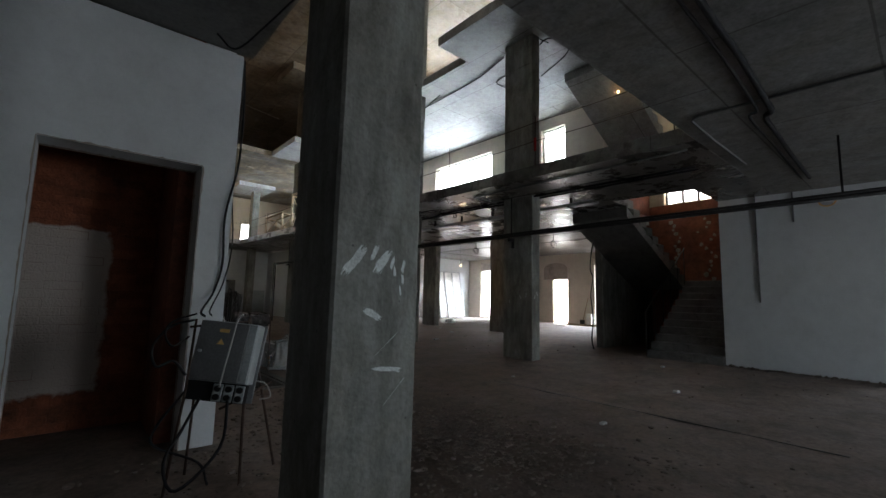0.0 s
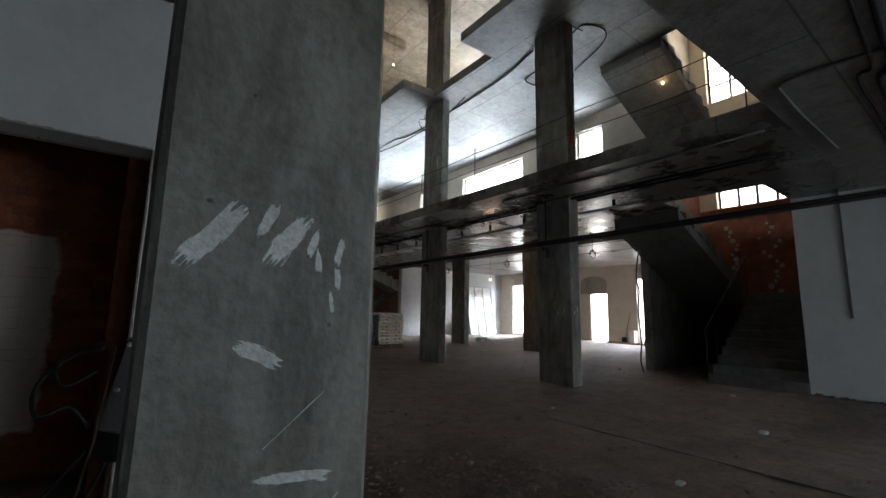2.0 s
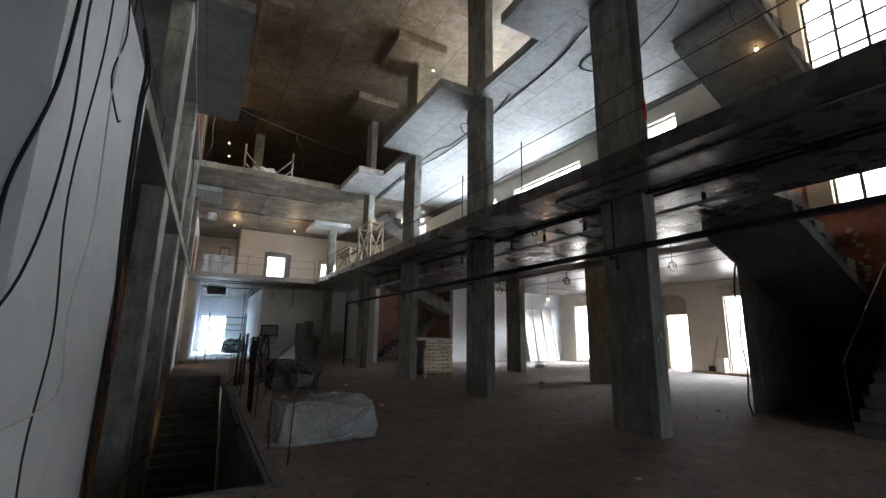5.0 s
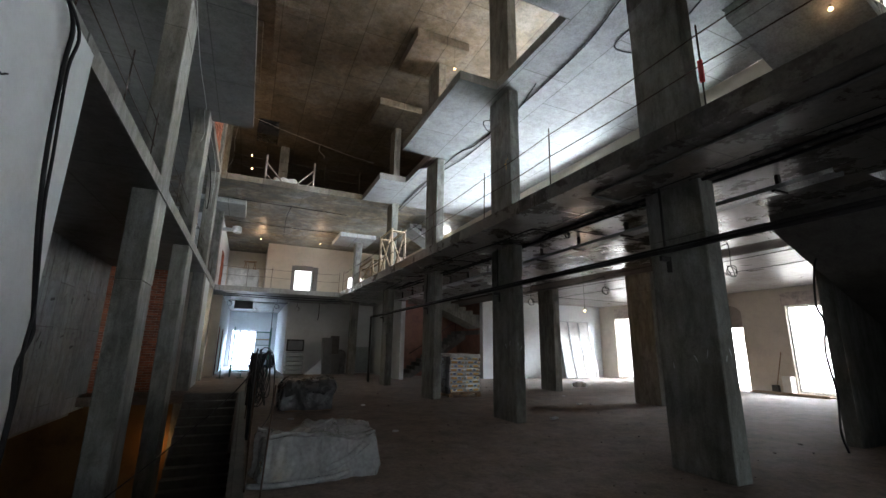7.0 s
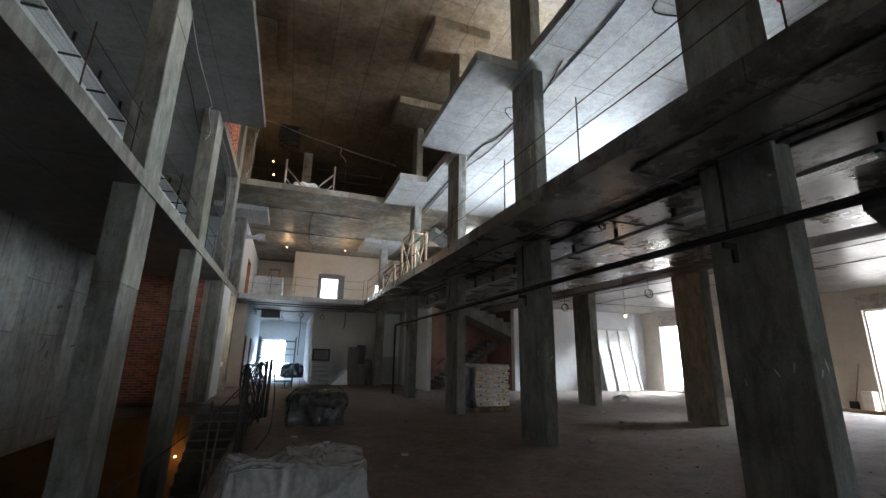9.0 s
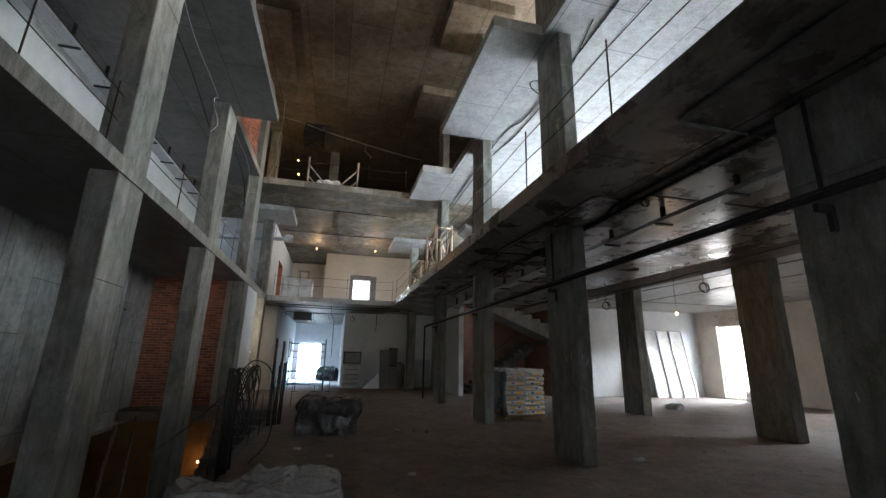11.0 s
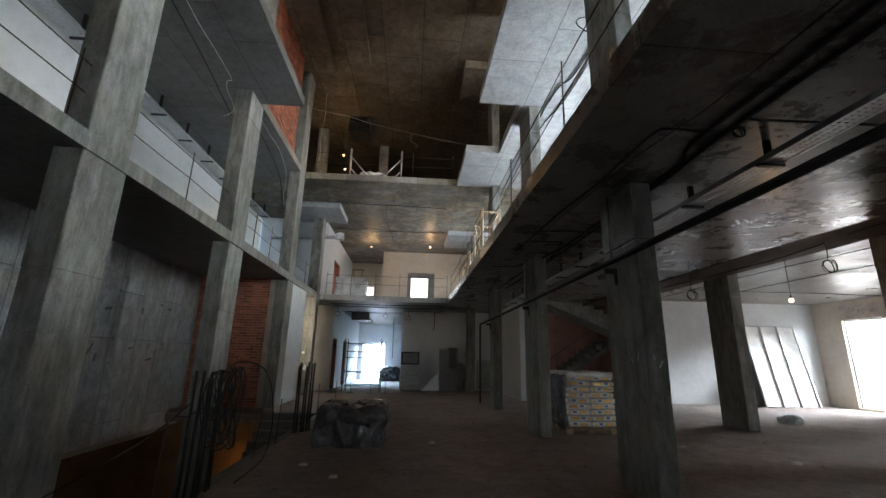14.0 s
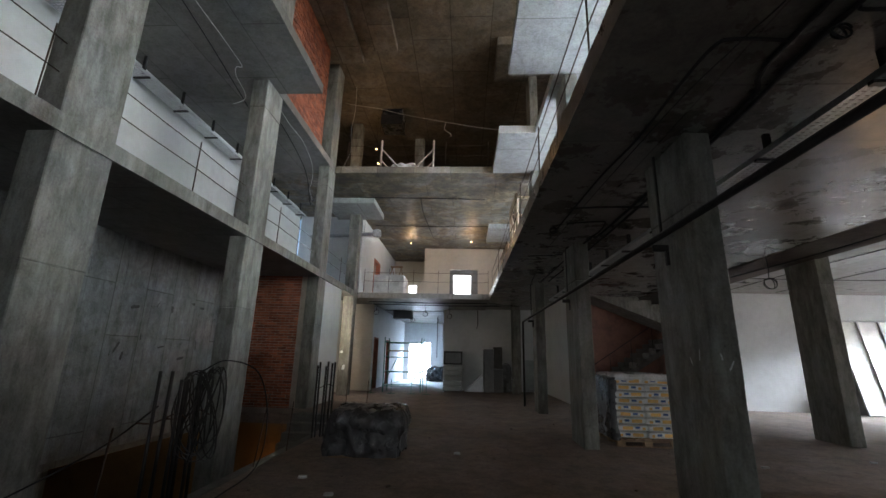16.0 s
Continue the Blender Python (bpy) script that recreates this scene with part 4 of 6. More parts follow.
cable("conduit", run([(6.7, 15.4), (7.0, 15.6), (7.2, 17.9), (7.3, 18.3)]), 0.012, CABLE, UNDER)
cable("conduit", run([(6.5, 2.0), (6.58, 5.1), (6.6, 6.25), (6.63, 6.36), (6.74, 6.41), (7.3, 6.41), (8.0, 6.41)]), 0.018, GREYDUCT, "grey plastic conduit bent across the slab", steps=4)
cable("conduit", run([(5.41, -6.5), (5.41, -0.9), (5.41, 0.84), (5.39, 1.3), (5.4, 1.5), (5.47, 1.58), (5.6, 1.6), (6.4, 1.62), (7.8, 1.61)]), 0.016, GREYDUCT, "pale grey plastic conduit under the slab", steps=3)
cable("conduit", run([(1.6, 0.72), (3.5, 0.8), (4.3, 0.81), (5.36, 0.86), (5.78, 0.88), (5.95, 0.97), (6.6, 1.0), (8.0, 1.05), (9.3, 1.08)]), 0.03, CABLE, UNDER)
cable("conduit", run([(1.6, 0.86), (3.43, 0.9), (4.1, 0.91), (5.26, 0.96), (5.7, 1.0), (5.85, 1.1), (7.0, 1.12), (8.0, 1.15), (9.3, 1.18)]), 0.016, CABLE, UNDER)


def wire_loop(x, y, z, r, turns, mat, label, drop=0.3):
    """A hanging coil of cable end under a ceiling."""
    pts = [(x, y, z), (x + 0.02, y, z - drop * 0.5)]
    for i in range(int(turns * 10) + 1):
        a = i / 10 * 2 * math.pi
        pts.append((x + r * math.sin(a) + 0.01 * i / 10, y + 0.3 * r * math.sin(a * 1.3), z - drop - r + r * math.cos(a)))
    return cable("cable_coil", pts, 0.008, mat, label, steps=3)


LOOP = "coiled black cable end hanging from the ceiling"
for x, y, z in ((7.57, 8.04, 3.49), (6.7, 12.4, 3.54)):
    wire_loop(x, y, z, 0.05, 2.2, CABLE, LOOP, 0.03)
for x, y, top, drop in ((11.92, 11.53, 3.54, 0.32), (10.89, 7.25, 3.49, 0.46), (11.33, 14.38, 3.57, 0.46)):
    wire_loop(x, y, top, 0.11, 2.3, CABLE, LOOP, drop)
cable("cable", [(11.92, 11.53, 3.52), (11.9, 12.6, 3.47), (11.95, 14.6, 3.5), (11.9, 16.5, 3.53)], 0.012, CABLE, "black cable slung under the concrete beam")
cable("cable", [(10.89, 7.25, 3.48), (11.3, 8.2, 3.44), (11.6, 9.6, 3.5), (11.8, 11.0, 3.53)], 0.009, CABLE, "black cable slung under the concrete beam")
for x in (13.9, 15.6):
    cable("cable", [(x, 7.0, 3.78), (x + 0.1, 11.0, 3.77), (x - 0.1, 15.5, 3.78), (x, 20.3, 3.78)], 0.009, CABLE, "thin black cable along the side hall ceiling")
cable("cable", [(12.6, 17.8, 3.78), (15.0, 17.9, 3.76), (18.0, 17.8, 3.77), (20.5, 17.9, 3.78)], 0.009, CABLE, "thin black cable along the side hall ceiling")
cable("hose", [(10.9, 5.75, 3.0), (10.55, 5.72, 2.85), (10.4, 5.72, 2.6), (10.36, 5.75, 2.1), (10.44, 5.72, 1.85), (10.36, 5.74, 1.4), (10.42, 5.72, 0.8), (10.36, 5.73, 0.3), (10.4, 5.7, 0.02)], 0.016, CABLE, "thick black cable hanging down by the stairs")

# wiring on the second-floor soffit above the gallery
SOF = "black conduit fixed under the second-floor slab"
cable("conduit", [(7.6, 6.4, 7.17), (7.9, 8.0, 7.18), (7.95, 12.0, 7.18), (7.7, 13.4, 7.18), (7.8, 20.0, 7.18)], 0.015, CABLE, SOF)
cable("conduit", [(7.75, 9.0, 7.18), (8.05, 10.5, 7.18), (8.05, 13.0, 7.18), (7.85, 14.6, 7.18), (7.9, 19.0, 7.18)], 0.013, CABLE, SOF)
cable("conduit", [(7.9, 5.85, 7.1), (8.15, 5.9, 7.17), (8.4, 6.4, 7.18), (8.3, 6.9, 7.18), (8.5, 7.4, 7.18), (9.6, 7.1, 7.18)], 0.015, CABLE, SOF)
cable("conduit", [(7.7, 5.5, 7.05), (7.75, 5.2, 7.18), (8.2, 5.0, 7.18), (8.6, 5.3, 7.18), (9.0, 6.3, 7.18)], 0.015, CABLE, SOF)
cable("conduit", [(7.36, 5.54, 6.5), (7.35, 5.52, 6.9), (7.4, 5.4, 7.15), (7.9, 5.3, 7.18)], 0.012, CABLE, SOF)
wire_loop(8.3, 6.0, 7.19, 0.16, 1.8, CABLE, "loose coil of thin cable by the column", 0.3)
wire_loop(7.5, 10.6, 7.19, 0.2, 1.4, CABLE, "loose coil of thin cable by the column", 0.12)

# cables on the west side
cable("cable", [(1.05, 9.4, 7.21), (1.05, 10.67, 6.78), (1.05, 11.8, 6.72), (1.05, 12.43, 6.67), (1.05, 12.28, 6.52), (1.06, 12.3, 6.35), (1.05, 12.66, 6.25), (1.05, 12.68, 6.1), (1.05, 12.36, 5.8)], 0.006, PALECABLE, "loose white cable slung below the slab")
cable("cable", [(0.98, 14.25, 6.9), (1.02, 14.8, 6.8), (1.02, 15.6, 6.82), (1.03, 16.3, 6.55), (1.02, 16.5, 6.2), (1.02, 16.4, 5.8), (1.0, 16.7, 5.6)], 0.006, PALECABLE, "loose white cable hanging by the columns")
cable("cable", [(0.6, 14.4, 7.15), (0.9, 15.2, 6.6), (0.95, 16.2, 6.2), (0.9, 16.8, 5.6), (0.8, 17.2, 5.7), (0.7, 17.8, 6.3)], 0.012, CABLE, "black cable slung between the columns")
cable("cable", [(0.6, 10.4, 7.15), (0.7, 11.8, 6.8), (0.65, 13.5, 6.5)], 0.012, CABLE, "black cable slung between the columns")
BLK = "thick twisted black cable down the white shaft"
cable("cable", [(1.13, 5.2, 3.66), (1.13, 5.52, 3.52), (1.12, 5.56, 3.2), (1.12, 5.62, 2.6), (1.12, 5.75, 2.1), (1.12, 5.98, 1.55), (1.13, 6.0, 1.4), (1.12, 5.92, 1.2), (1.12, 5.98, 0.9), (1.12, 5.95, 0.3), (1.13, 5.98, 0.02)], 0.015, CABLE, BLK)
cable("cable", [(1.14, 5.15, 3.64), (1.15, 5.58, 3.5), (1.13, 5.6, 3.2), (1.14, 5.66, 2.6), (1.14, 5.72, 2.2), (1.13, 5.94, 1.6), (1.14, 5.9, 1.3), (1.13, 5.98, 1.0), (1.13, 5.93, 0.1)], 0.011, CABLE, BLK)
cable("cable", [(1.12, 4.6, 3.6), (1.12, 4.75, 3.3), (1.115, 4.6, 2.9), (1.12, 4.9, 2.75), (1.12, 5.0, 2.78)], 0.006, CABLE, "loose black cable end on the shaft wall")
WC = "thin cable hanging down the white wall"
cable("cable", [(1.1, 3.9, 3.39), (1.11, 3.85, 3.0), (1.1, 3.82, 2.4), (1.02, 3.8, 1.9), (1.03, 3.8, 1.5), (0.98, 3.8, 1.25), (0.86, 3.6, 1.1), (0.8, 3.2, 1.08)], 0.009, CABLE, WC)
cable("cable", [(1.12, 4.0, 3.39), (1.12, 3.95, 2.9), (1.115, 4.05, 2.3), (1.12, 3.9, 1.7), (1.05, 3.79, 1.35), (0.9, 3.5, 1.12), (0.82, 3.1, 1.09)], 0.006, CABLE, WC)
cable("cable", [(1.115, 4.3, 3.5), (1.115, 4.35, 2.9), (1.12, 4.2, 2.0), (1.12, 4.4, 1.3), (1.12, 4.3, 0.7), (1.14, 4.4, 0.02)], 0.005, CABLE, WC)
cable("cable", [(1.115, 4.7, 3.5), (1.12, 4.65, 2.8), (1.115, 4.8, 2.0), (1.12, 4.6, 1.4), (1.2, 4.3, 1.0), (1.1, 3.6, 0.9)], 0.005, PALECABLE, "thin pale cable hanging down the white wall")
cable("cable", [(0.8, 3.6, 3.38), (0.9, 3.4, 3.2), (1.0, 3.0, 3.25), (1.12, 2.6, 3.38)], 0.008, CABLE, "thin cable along the soffit edge")


# ---------------------------------------------------------------- guard rails of rebar and wire
def guard(name, line, z0, posts, label, sag=0.02):
    """Rebar posts with two wires strung along a line of points on a slab edge."""
    root = tagged(new(name), label, "railing")
    for x, y in posts:
        part("post", tube(bmesh.new(), [(x, y, z0(y)), (x + 0.01, y, z0(y) + 0.98)], 0.009, 6), RUST, root)
    for h in (0.5, 0.86):
        pts = []
        for (xa, ya), (xb, yb) in zip(line, line[1:]):
            for i in range(6):
                t = i / 6
                y = ya + (yb - ya) * t
                pts.append((xa + (xb - xa) * t, y, z0(y) + h - sag * math.sin(math.pi * t)))
        pts.append((*line[-1], z0(line[-1][1]) + h))
        part("wire", tube(bmesh.new(), pts, 0.007, 6), RUST, root)
    return root


ez = lambda y: 3.64 + RISE * y
guard("guard_rail", [(6.34, 2.1), (6.34, 4.5), (6.34, 6.92), (6.34, 8.9), (6.34, 11.4), (6.34, 13.5), (6.34, 16.2), (6.34, 19), (6.34, 22.4)], ez,
      [(6.34, y) for y in (2.1, 4.52, 6.92, 8.9, 11.4, 13.5, 16.2, 19, 22.3)], "thin rebar guard rail along the east gallery edge")
wz = lambda y: WT
guard("guard_rail", [(0.84, 6.2), (0.84, 9.38), (0.84, 12.0), (0.84, 15.2), (0.84, 18.8), (0.84, 21.6)], wz, [(0.84, y) for y in (6.2, 7.8, 9.38, 12.0, 15.2, 16.4, 18.8, 20.4, 21.6)], "thin rebar guard rail along the west gallery edge")
nz = lambda y: WT + 0.01
guard("guard_rail", [(1.2, 22.55), (3.2, 22.55), (5.0, 22.55), (6.2, 22.55)], nz, [(x, 22.55) for x in (1.2, 2.2, 3.2, 4.2, 5.0, 6.2)], "thin steel guard rail along the north gallery edge")
tz = lambda y: T2
guard("guard_rail", [(1.3, 18.6), (3.4, 18.6), (6.0, 18.6)], tz, [(x, 18.6) for x in (1.3, 4.6, 6.0)], "thin guard rail on the second-floor edge")
marker = tagged(obj("marking_ribbon", boxes((6.325, 6.36, 4.5, 4.54, 4.0, 4.25), bevel=0.004), material("red_ribbon", (0.6, 0.03, 0.03), 0.6, bump=0.05)), "red marking ribbon tied to a rail post", "ribbon")
stair_rail = tagged(new("stair_rail"), "thin dark steel hand rail beside the stairs", "railing")
part("rail", tube(bmesh.new(), [(10.4, 4.37, 1.0), (13.0, 4.37, 2.8)], 0.014), STEEL, stair_rail)
for i in range(6):
    x = 10.45 + i * 0.5
    part("post", tube(bmesh.new(), [(x, 4.37, 0.0 + max(0, (x - 10.3) * 0.667)), (x, 4.37, 1.0 + (x - 10.4) * 0.69)], 0.01, 6), STEEL, stair_rail)
stair_rail = tagged(new("stair_rail"), "thin dark steel hand rail of the north stairs", "railing")
part("rail", tube(bmesh.new(), [(9.8, 22.33, 1.1), (12.8, 22.33, 3.1)], 0.014), STEEL, stair_rail)
for i in range(4):
    x = 9.9 + i * 0.8
    part("post", tube(bmesh.new(), [(x, 22.34, max(0, (x - 9.6) * 0.69)), (x, 22.33, 1.1 + (x - 9.8) * 0.667)], 0.01, 6), STEEL, stair_rail)


# ---------------------------------------------------------------- bulbs
def bulb(x, y, z, top, power, label="bare glowing bulb on a thin wire", colour=(1.0, 0.62, 0.3)):
    root = tagged(new("hanging_bulb"), label, "light bulb")
    part("wire", tube(bmesh.new(), [(x, y, top), (x, y, z + 0.07)], 0.004, 5), CABLE, root)
    part("socket", tube(bmesh.new(), [(x, y, z + 0.08), (x, y, z + 0.03)], 0.016, 8), STEEL, root)
    b = bmesh.new()
    bmesh.ops.create_uvsphere(b, u_segments=12, v_segments=8, radius=0.032)
    for v in b.verts:
        v.co = Vector((x, y, z)) + v.co
    g = part("globe", b, BULB, root)
    g.visible_shadow = False
    bulb_light(x, y, z, power, colour)


bulb(2.6, 25.9, 6.85, S2, 13)
bulb(5.55, 25.3, 6.8, S2, 15)
bulb(0.45, 20.9, 2.6, W1, 26, "bare bulb hidden in the cream recess", (1.0, 0.86, 0.66))
bulb(10.1, 4.75, 6.55, S2, 0.8, "bare glowing bulb under the stair flight")
bulb(10.74, 11.14, 2.43, 3.53, 4)
bulb(1.85, 20.4, 9.1, ROOF, 12)
bulb(1.9, 20.6, 8.6, ROOF, 8)
bulb(7.3, 12.3, 9.6, ROOF, 14)
bulb(0.5, 17.55, -1.41, -0.31, 1.6, "bare bulb lighting the basement pit", (1.0, 0.5, 0.16))
SMEARS_NEAR = ((0.875, 1.38, 0.16, 0.042, 52, 1), (0.962, 1.415, 0.08, 0.022, 66, 2), (1.0, 1.385, 0.13, 0.045, 58, 3), (1.05, 1.385, 0.06, 0.02, 75, 4), (1.06, 1.35, 0.05, 0.016, 95, 11), (1.1, 1.37, 0.06, 0.018, 80, 5), (1.1, 1.32, 0.05, 0.014, 92, 12), (1.09, 1.27, 0.06, 0.012, 100, 13),
               (0.968, 1.178, 0.1, 0.028, 156, 6), (1.04, 0.965, 0.15, 0.022, 173, 7), (1.03, 1.06, 0.16, 0.0016, 40, 9), (1.07, 0.87, 0.17, 0.0016, 44, 10))


# ---------------------------------------------------------------- stacked goods
def lump(cx, cy, sx, sy, z0, h, seed, wrinkle=0.05, round_=0.25, n=22, sag=0.0):
    """A crumpled sheet over goods: a rounded box with creases and an uneven hem."""
    bm = bmesh.new()
    bmesh.ops.create_cube(bm, size=2)
    bmesh.ops.subdivide_edges(bm, edges=bm.edges[:], cuts=n, use_grid_fill=True)
    off = Vector((seed * 7.1, seed * 3.3, seed))
    for v in bm.verts:
        c = v.co.copy()
        p = Vector([math.copysign(abs(a) ** 1.0, a) for a in c])
        q = p.normalized() * 1.25
        p = p.lerp(q, round_)
        w = Vector((p.x * sx / 2 + cx, p.y * sy / 2 + cy, z0 + (p.z + 1) / 2 * h))
        crease = abs(noise.noise(Vector((w.x * 3.1, w.y * 3.1, w.z * 1.2)) + off)) + 0.5 * abs(noise.noise(Vector((w.x * 8, w.y * 8, w.z * 3)) + off))
        out = Vector((p.x, p.y, 0.6 * p.z)).normalized()
        w += out * wrinkle * (1.1 - 2.2 * crease)
        w.z += sag * (noise.noise(Vector((w.x * 1.4, w.y * 1.4, 0)) + off)) * max(0, p.z)
        flare = max(0, 0.35 - (w.z - z0) / h) * 0.35
        w.x += (w.x - cx) * flare * abs(noise.noise(w * 2.3 + off)) * 1.4
        w.y += (w.y - cy) * flare * abs(noise.noise(w * 2.9 - off)) * 1.4
        w.z = max(w.z, z0 + 0.004)
        v.co = w
    for f in bm.faces:
        f.smooth = True
    return bm


def pallet(root, x0, x1, y0, y1):
    n = 7
    for i in range(n):
        a = x0 + (x1 - x0) * i / n
        part("deck_board", boxes((a + 0.01, a + (x1 - x0) / n - 0.02, y0, y1, 0.118, 0.14), bevel=0.003), WOOD, root)
    for y in (y0, (y0 + y1) / 2 - 0.05, y1 - 0.1):
        part("runner", boxes((x0, x1, y, y + 0.1, 0.096, 0.117), bevel=0.003), WOOD, root)
        part("runner", boxes((x0, x1, y, y + 0.1, 0.0, 0.02), bevel=0.003), WOOD, root)
        for x in (x0, (x0 + x1) / 2 - 0.07, x1 - 0.14):
            part("block", boxes((x, x + 0.14, y + 0.002, y + 0.098, 0.021, 0.095), bevel=0.004), WOOD, root)


def bag_mesh(w, d, h):
    """Paper bag with rounded ends and printed yellow and blue bands."""
    bm = bmesh.new()
    c = bmesh.new()
    bmesh.ops.create_cube(c, size=1)
    for v in c.verts:
        v.co = Vector((v.co.x * w, v.co.y * d, v.co.z * h))
    bmesh.ops.bevel(c, geom=c.edges[:], offset=0.022, segments=1, affect="EDGES")
    for v in c.verts:
        v.co.z *= 1 - 0.25 * (abs(v.co.x) / (w / 2)) ** 4
    merge(bm, c)
    for s in (-1, 1):
        y = s * (d / 2 + 0.0015)
        for u0, u1, v0, v1, k in ((0.02, 0.36, -0.26, 0.24, 1), (-0.22, -0.06, -0.1, 0.22, 2), (-0.4, -0.3, -0.28, 0.1, 1)):
            f = bm.faces.new([bm.verts.new((u * w, y, v * h)) for u, v in ((u0, v0), (u1, v0), (u1, v1), (u0, v1))][::-s])
            f.material_index = k
        x = s * (w / 2 + 0.0015)
        for u0, u1, v0, v1, k in ((-0.06, 0.34, -0.22, 0.14, 1), (-0.36, -0.16, -0.08, 0.2, 2)):
            f = bm.faces.new([bm.verts.new((x, u * d, v * h)) for u, v in ((u0, v0), (u1, v0), (u1, v1), (u0, v1))][::s])
            f.material_index = k
    me = bpy.data.meshes.new("bag")
    bm.to_mesh(me)
    bm.free()
    for m in (PAPER, YELLOW, BLUE):
        me.materials.append(m)
    return me


rng = random.Random(4)
goods = tagged(new("bag_pallet"), "wooden pallet stacked with white and yellow printed paper bags", "pallet of bags")
pallet(goods, 7.97, 9.03, 13.85, 14.95)
bag_a, bag_b = bag_mesh(0.52, 0.36, 0.113), bag_mesh(0.36, 0.5, 0.108)
for k in range(9):
    z = 0.2 + k * 0.112
    cells = [(x, y, bag_a) for x in (0.27, 0.8) for y in (0.18, 0.55, 0.92)]
    for x, y, me in cells:
        b = new("bag", me)
        b.parent = goods
        b.matrix_local = pose(7.98 + x * 0.98 + rng.uniform(-0.012, 0.012), 13.87 + y + rng.uniform(-0.025, 0.012), z, 0, rng.uniform(-1.5, 1.5), rng.uniform(-4, 4) + (180 if k % 2 else 0))
cover = lump(8.5, 14.4, 1.02, 1.1, 1.1, 0.12, 5, 0.03, 0.1, 14)
part("plastic_cover", cover, WHITE_FILM, goods, "clear plastic film over the top bags")
side = lump(7.96, 14.45, 0.1, 1.15, 0.1, 1.05, 8, 0.03, 0.1, 12)
part("plastic_cover", side, SMOKE_FILM, goods, "torn smoky film down one side")

pile = tagged(new("wrapped_pallet"), "low pallet of bags wrapped in dark plastic film", "wrapped pallet")
pallet(pile, 3.36, 4.34, 12.28, 13.25)
for k in range(3):
    for x in (3.62, 4.08):
        for y in (12.54, 12.97):
            b = new("bag", bag_b)
            b.parent = pile
            b.matrix_local = pose(x, y, 0.16 + k * 0.08, 0, 0, rng.uniform(-6, 6))
part("film", lump(3.82, 12.78, 1.06, 1.08, 0.02, 0.5, 2, 0.05, 0.2, 44, 0.08), SMOKE_FILM, pile, "crumpled smoky plastic film")
part("film", lump(3.88, 12.74, 1.08, 1.02, 0.3, 0.37, 12, 0.05, 0.6, 40, 0.08), SMOKE_FILM, pile, "dark crumpled plastic on top")

tarp = tagged(new("covered_bag_stack"), "bags under a crumpled clear plastic sheet", "covered stack")
for x in (3.02, 3.34, 3.66):
    for y in (7.4, 7.72):
        for k in range(2):
            b = new("bag", bag_b)
            b.parent = tarp
            b.matrix_local = pose(x + rng.uniform(-0.03, 0.03), y, 0.06 + k * 0.1, 0, 0, 90 + rng.uniform(-6, 6))
part("sheet", lump(3.33, 7.56, 1.2, 0.9, 0.0, 0.43, 3, 0.07, 0.2, 56, 0.14), FILM, tarp, "crumpled clear plastic sheet")
part("fold", tube(bmesh.new(), smooth_line([(2.78, 7.25, 0.42), (3.0, 7.3, 0.44), (3.4, 7.25, 0.4), (3.85, 7.25, 0.36)]), 0.03, 8), FILM, tarp)
part("fold", tube(bmesh.new(), smooth_line([(3.3, 7.06, 0.1), (3.55, 7.02, 0.2), (3.8, 7.12, 0.34), (3.9, 7.2, 0.37)]), 0.035, 8), FILM, tarp)
part("fold", tube(bmesh.new(), smooth_line([(2.62, 7.1, 0.02), (2.9, 6.98, 0.03), (3.4, 7.0, 0.05), (3.6, 6.98, 0.09)]), 0.03, 8), FILM, tarp)

# ---------------------------------------------------------------- steel bars and coils at the pit's edge


def bars(x, y, n, height, label, spread=0.26, lean=0.05, slant=0.0):
    root = tagged(new("steel_bar_bundle"), label, "steel bars")
    for i in range(n):
        bx, by = x + rng.uniform(-0.02, 0.02) + slant * (i / max(1, n - 1) - 0.5), y - spread / 2 + spread * i / max(1, n - 1)
        tx, ty = bx + rng.uniform(-lean, lean), by + rng.uniform(-lean, lean)
        h = height + rng.uniform(-0.06, 0.05)
        part("bar", tube(bmesh.new(), [(bx, by, 0.0), (tx, ty, h)], 0.018, 4), STEEL, root)
    part("tie", tube(bmesh.new(), smooth_line([(x - 0.09, y - spread / 2 - 0.05, height * 0.68), (x - 0.08, y, height * 0.66), (x - 0.06, y + spread / 2 + 0.12, height * 0.7), (x + 0.1, y + spread / 2 + 0.02, height * 0.68)]), 0.008, 5), RUST, root)
    return root


bars(2.62, 9.66, 3, 1.21, "dark steel bars standing at the pit's edge", 0.3, 0.03)
bars(2.64, 10.0, 4, 1.2, "dark steel bars standing at the pit's edge", 0.3, 0.04)
bars(2.73, 13.85, 6, 1.26, "dark steel bars standing in a tied bundle", 0.3, 0.015, 0.2)
coil = tagged(new("cable_coil"), "large coil of dark cable hung over steel bars", "cable coil")
for i in range(13):
    r1, cx, cy = rng.uniform(0.24, 0.36), 2.72 + rng.uniform(-0.06, 0.06), 10.05 + rng.uniform(-0.08, 0.08)
    tilt = rng.uniform(-0.25, 0.25)
    pts = []
    for k in range(25):
        a = 2 * math.pi * k / 24
        squeeze = 0.2 + 0.4 * (1 - math.cos(a)) / 2
        pts.append((cx + 0.12 * math.sin(a + i), cy + r1 * squeeze * math.sin(a), 1.24 - r1 * 1.2 + r1 * 1.22 * math.cos(a) + 0.04 * math.sin(2 * a + i)))
    part("loop", tube(bmesh.new(), pts, 0.007, 6), DUSTY_CABLE, coil)
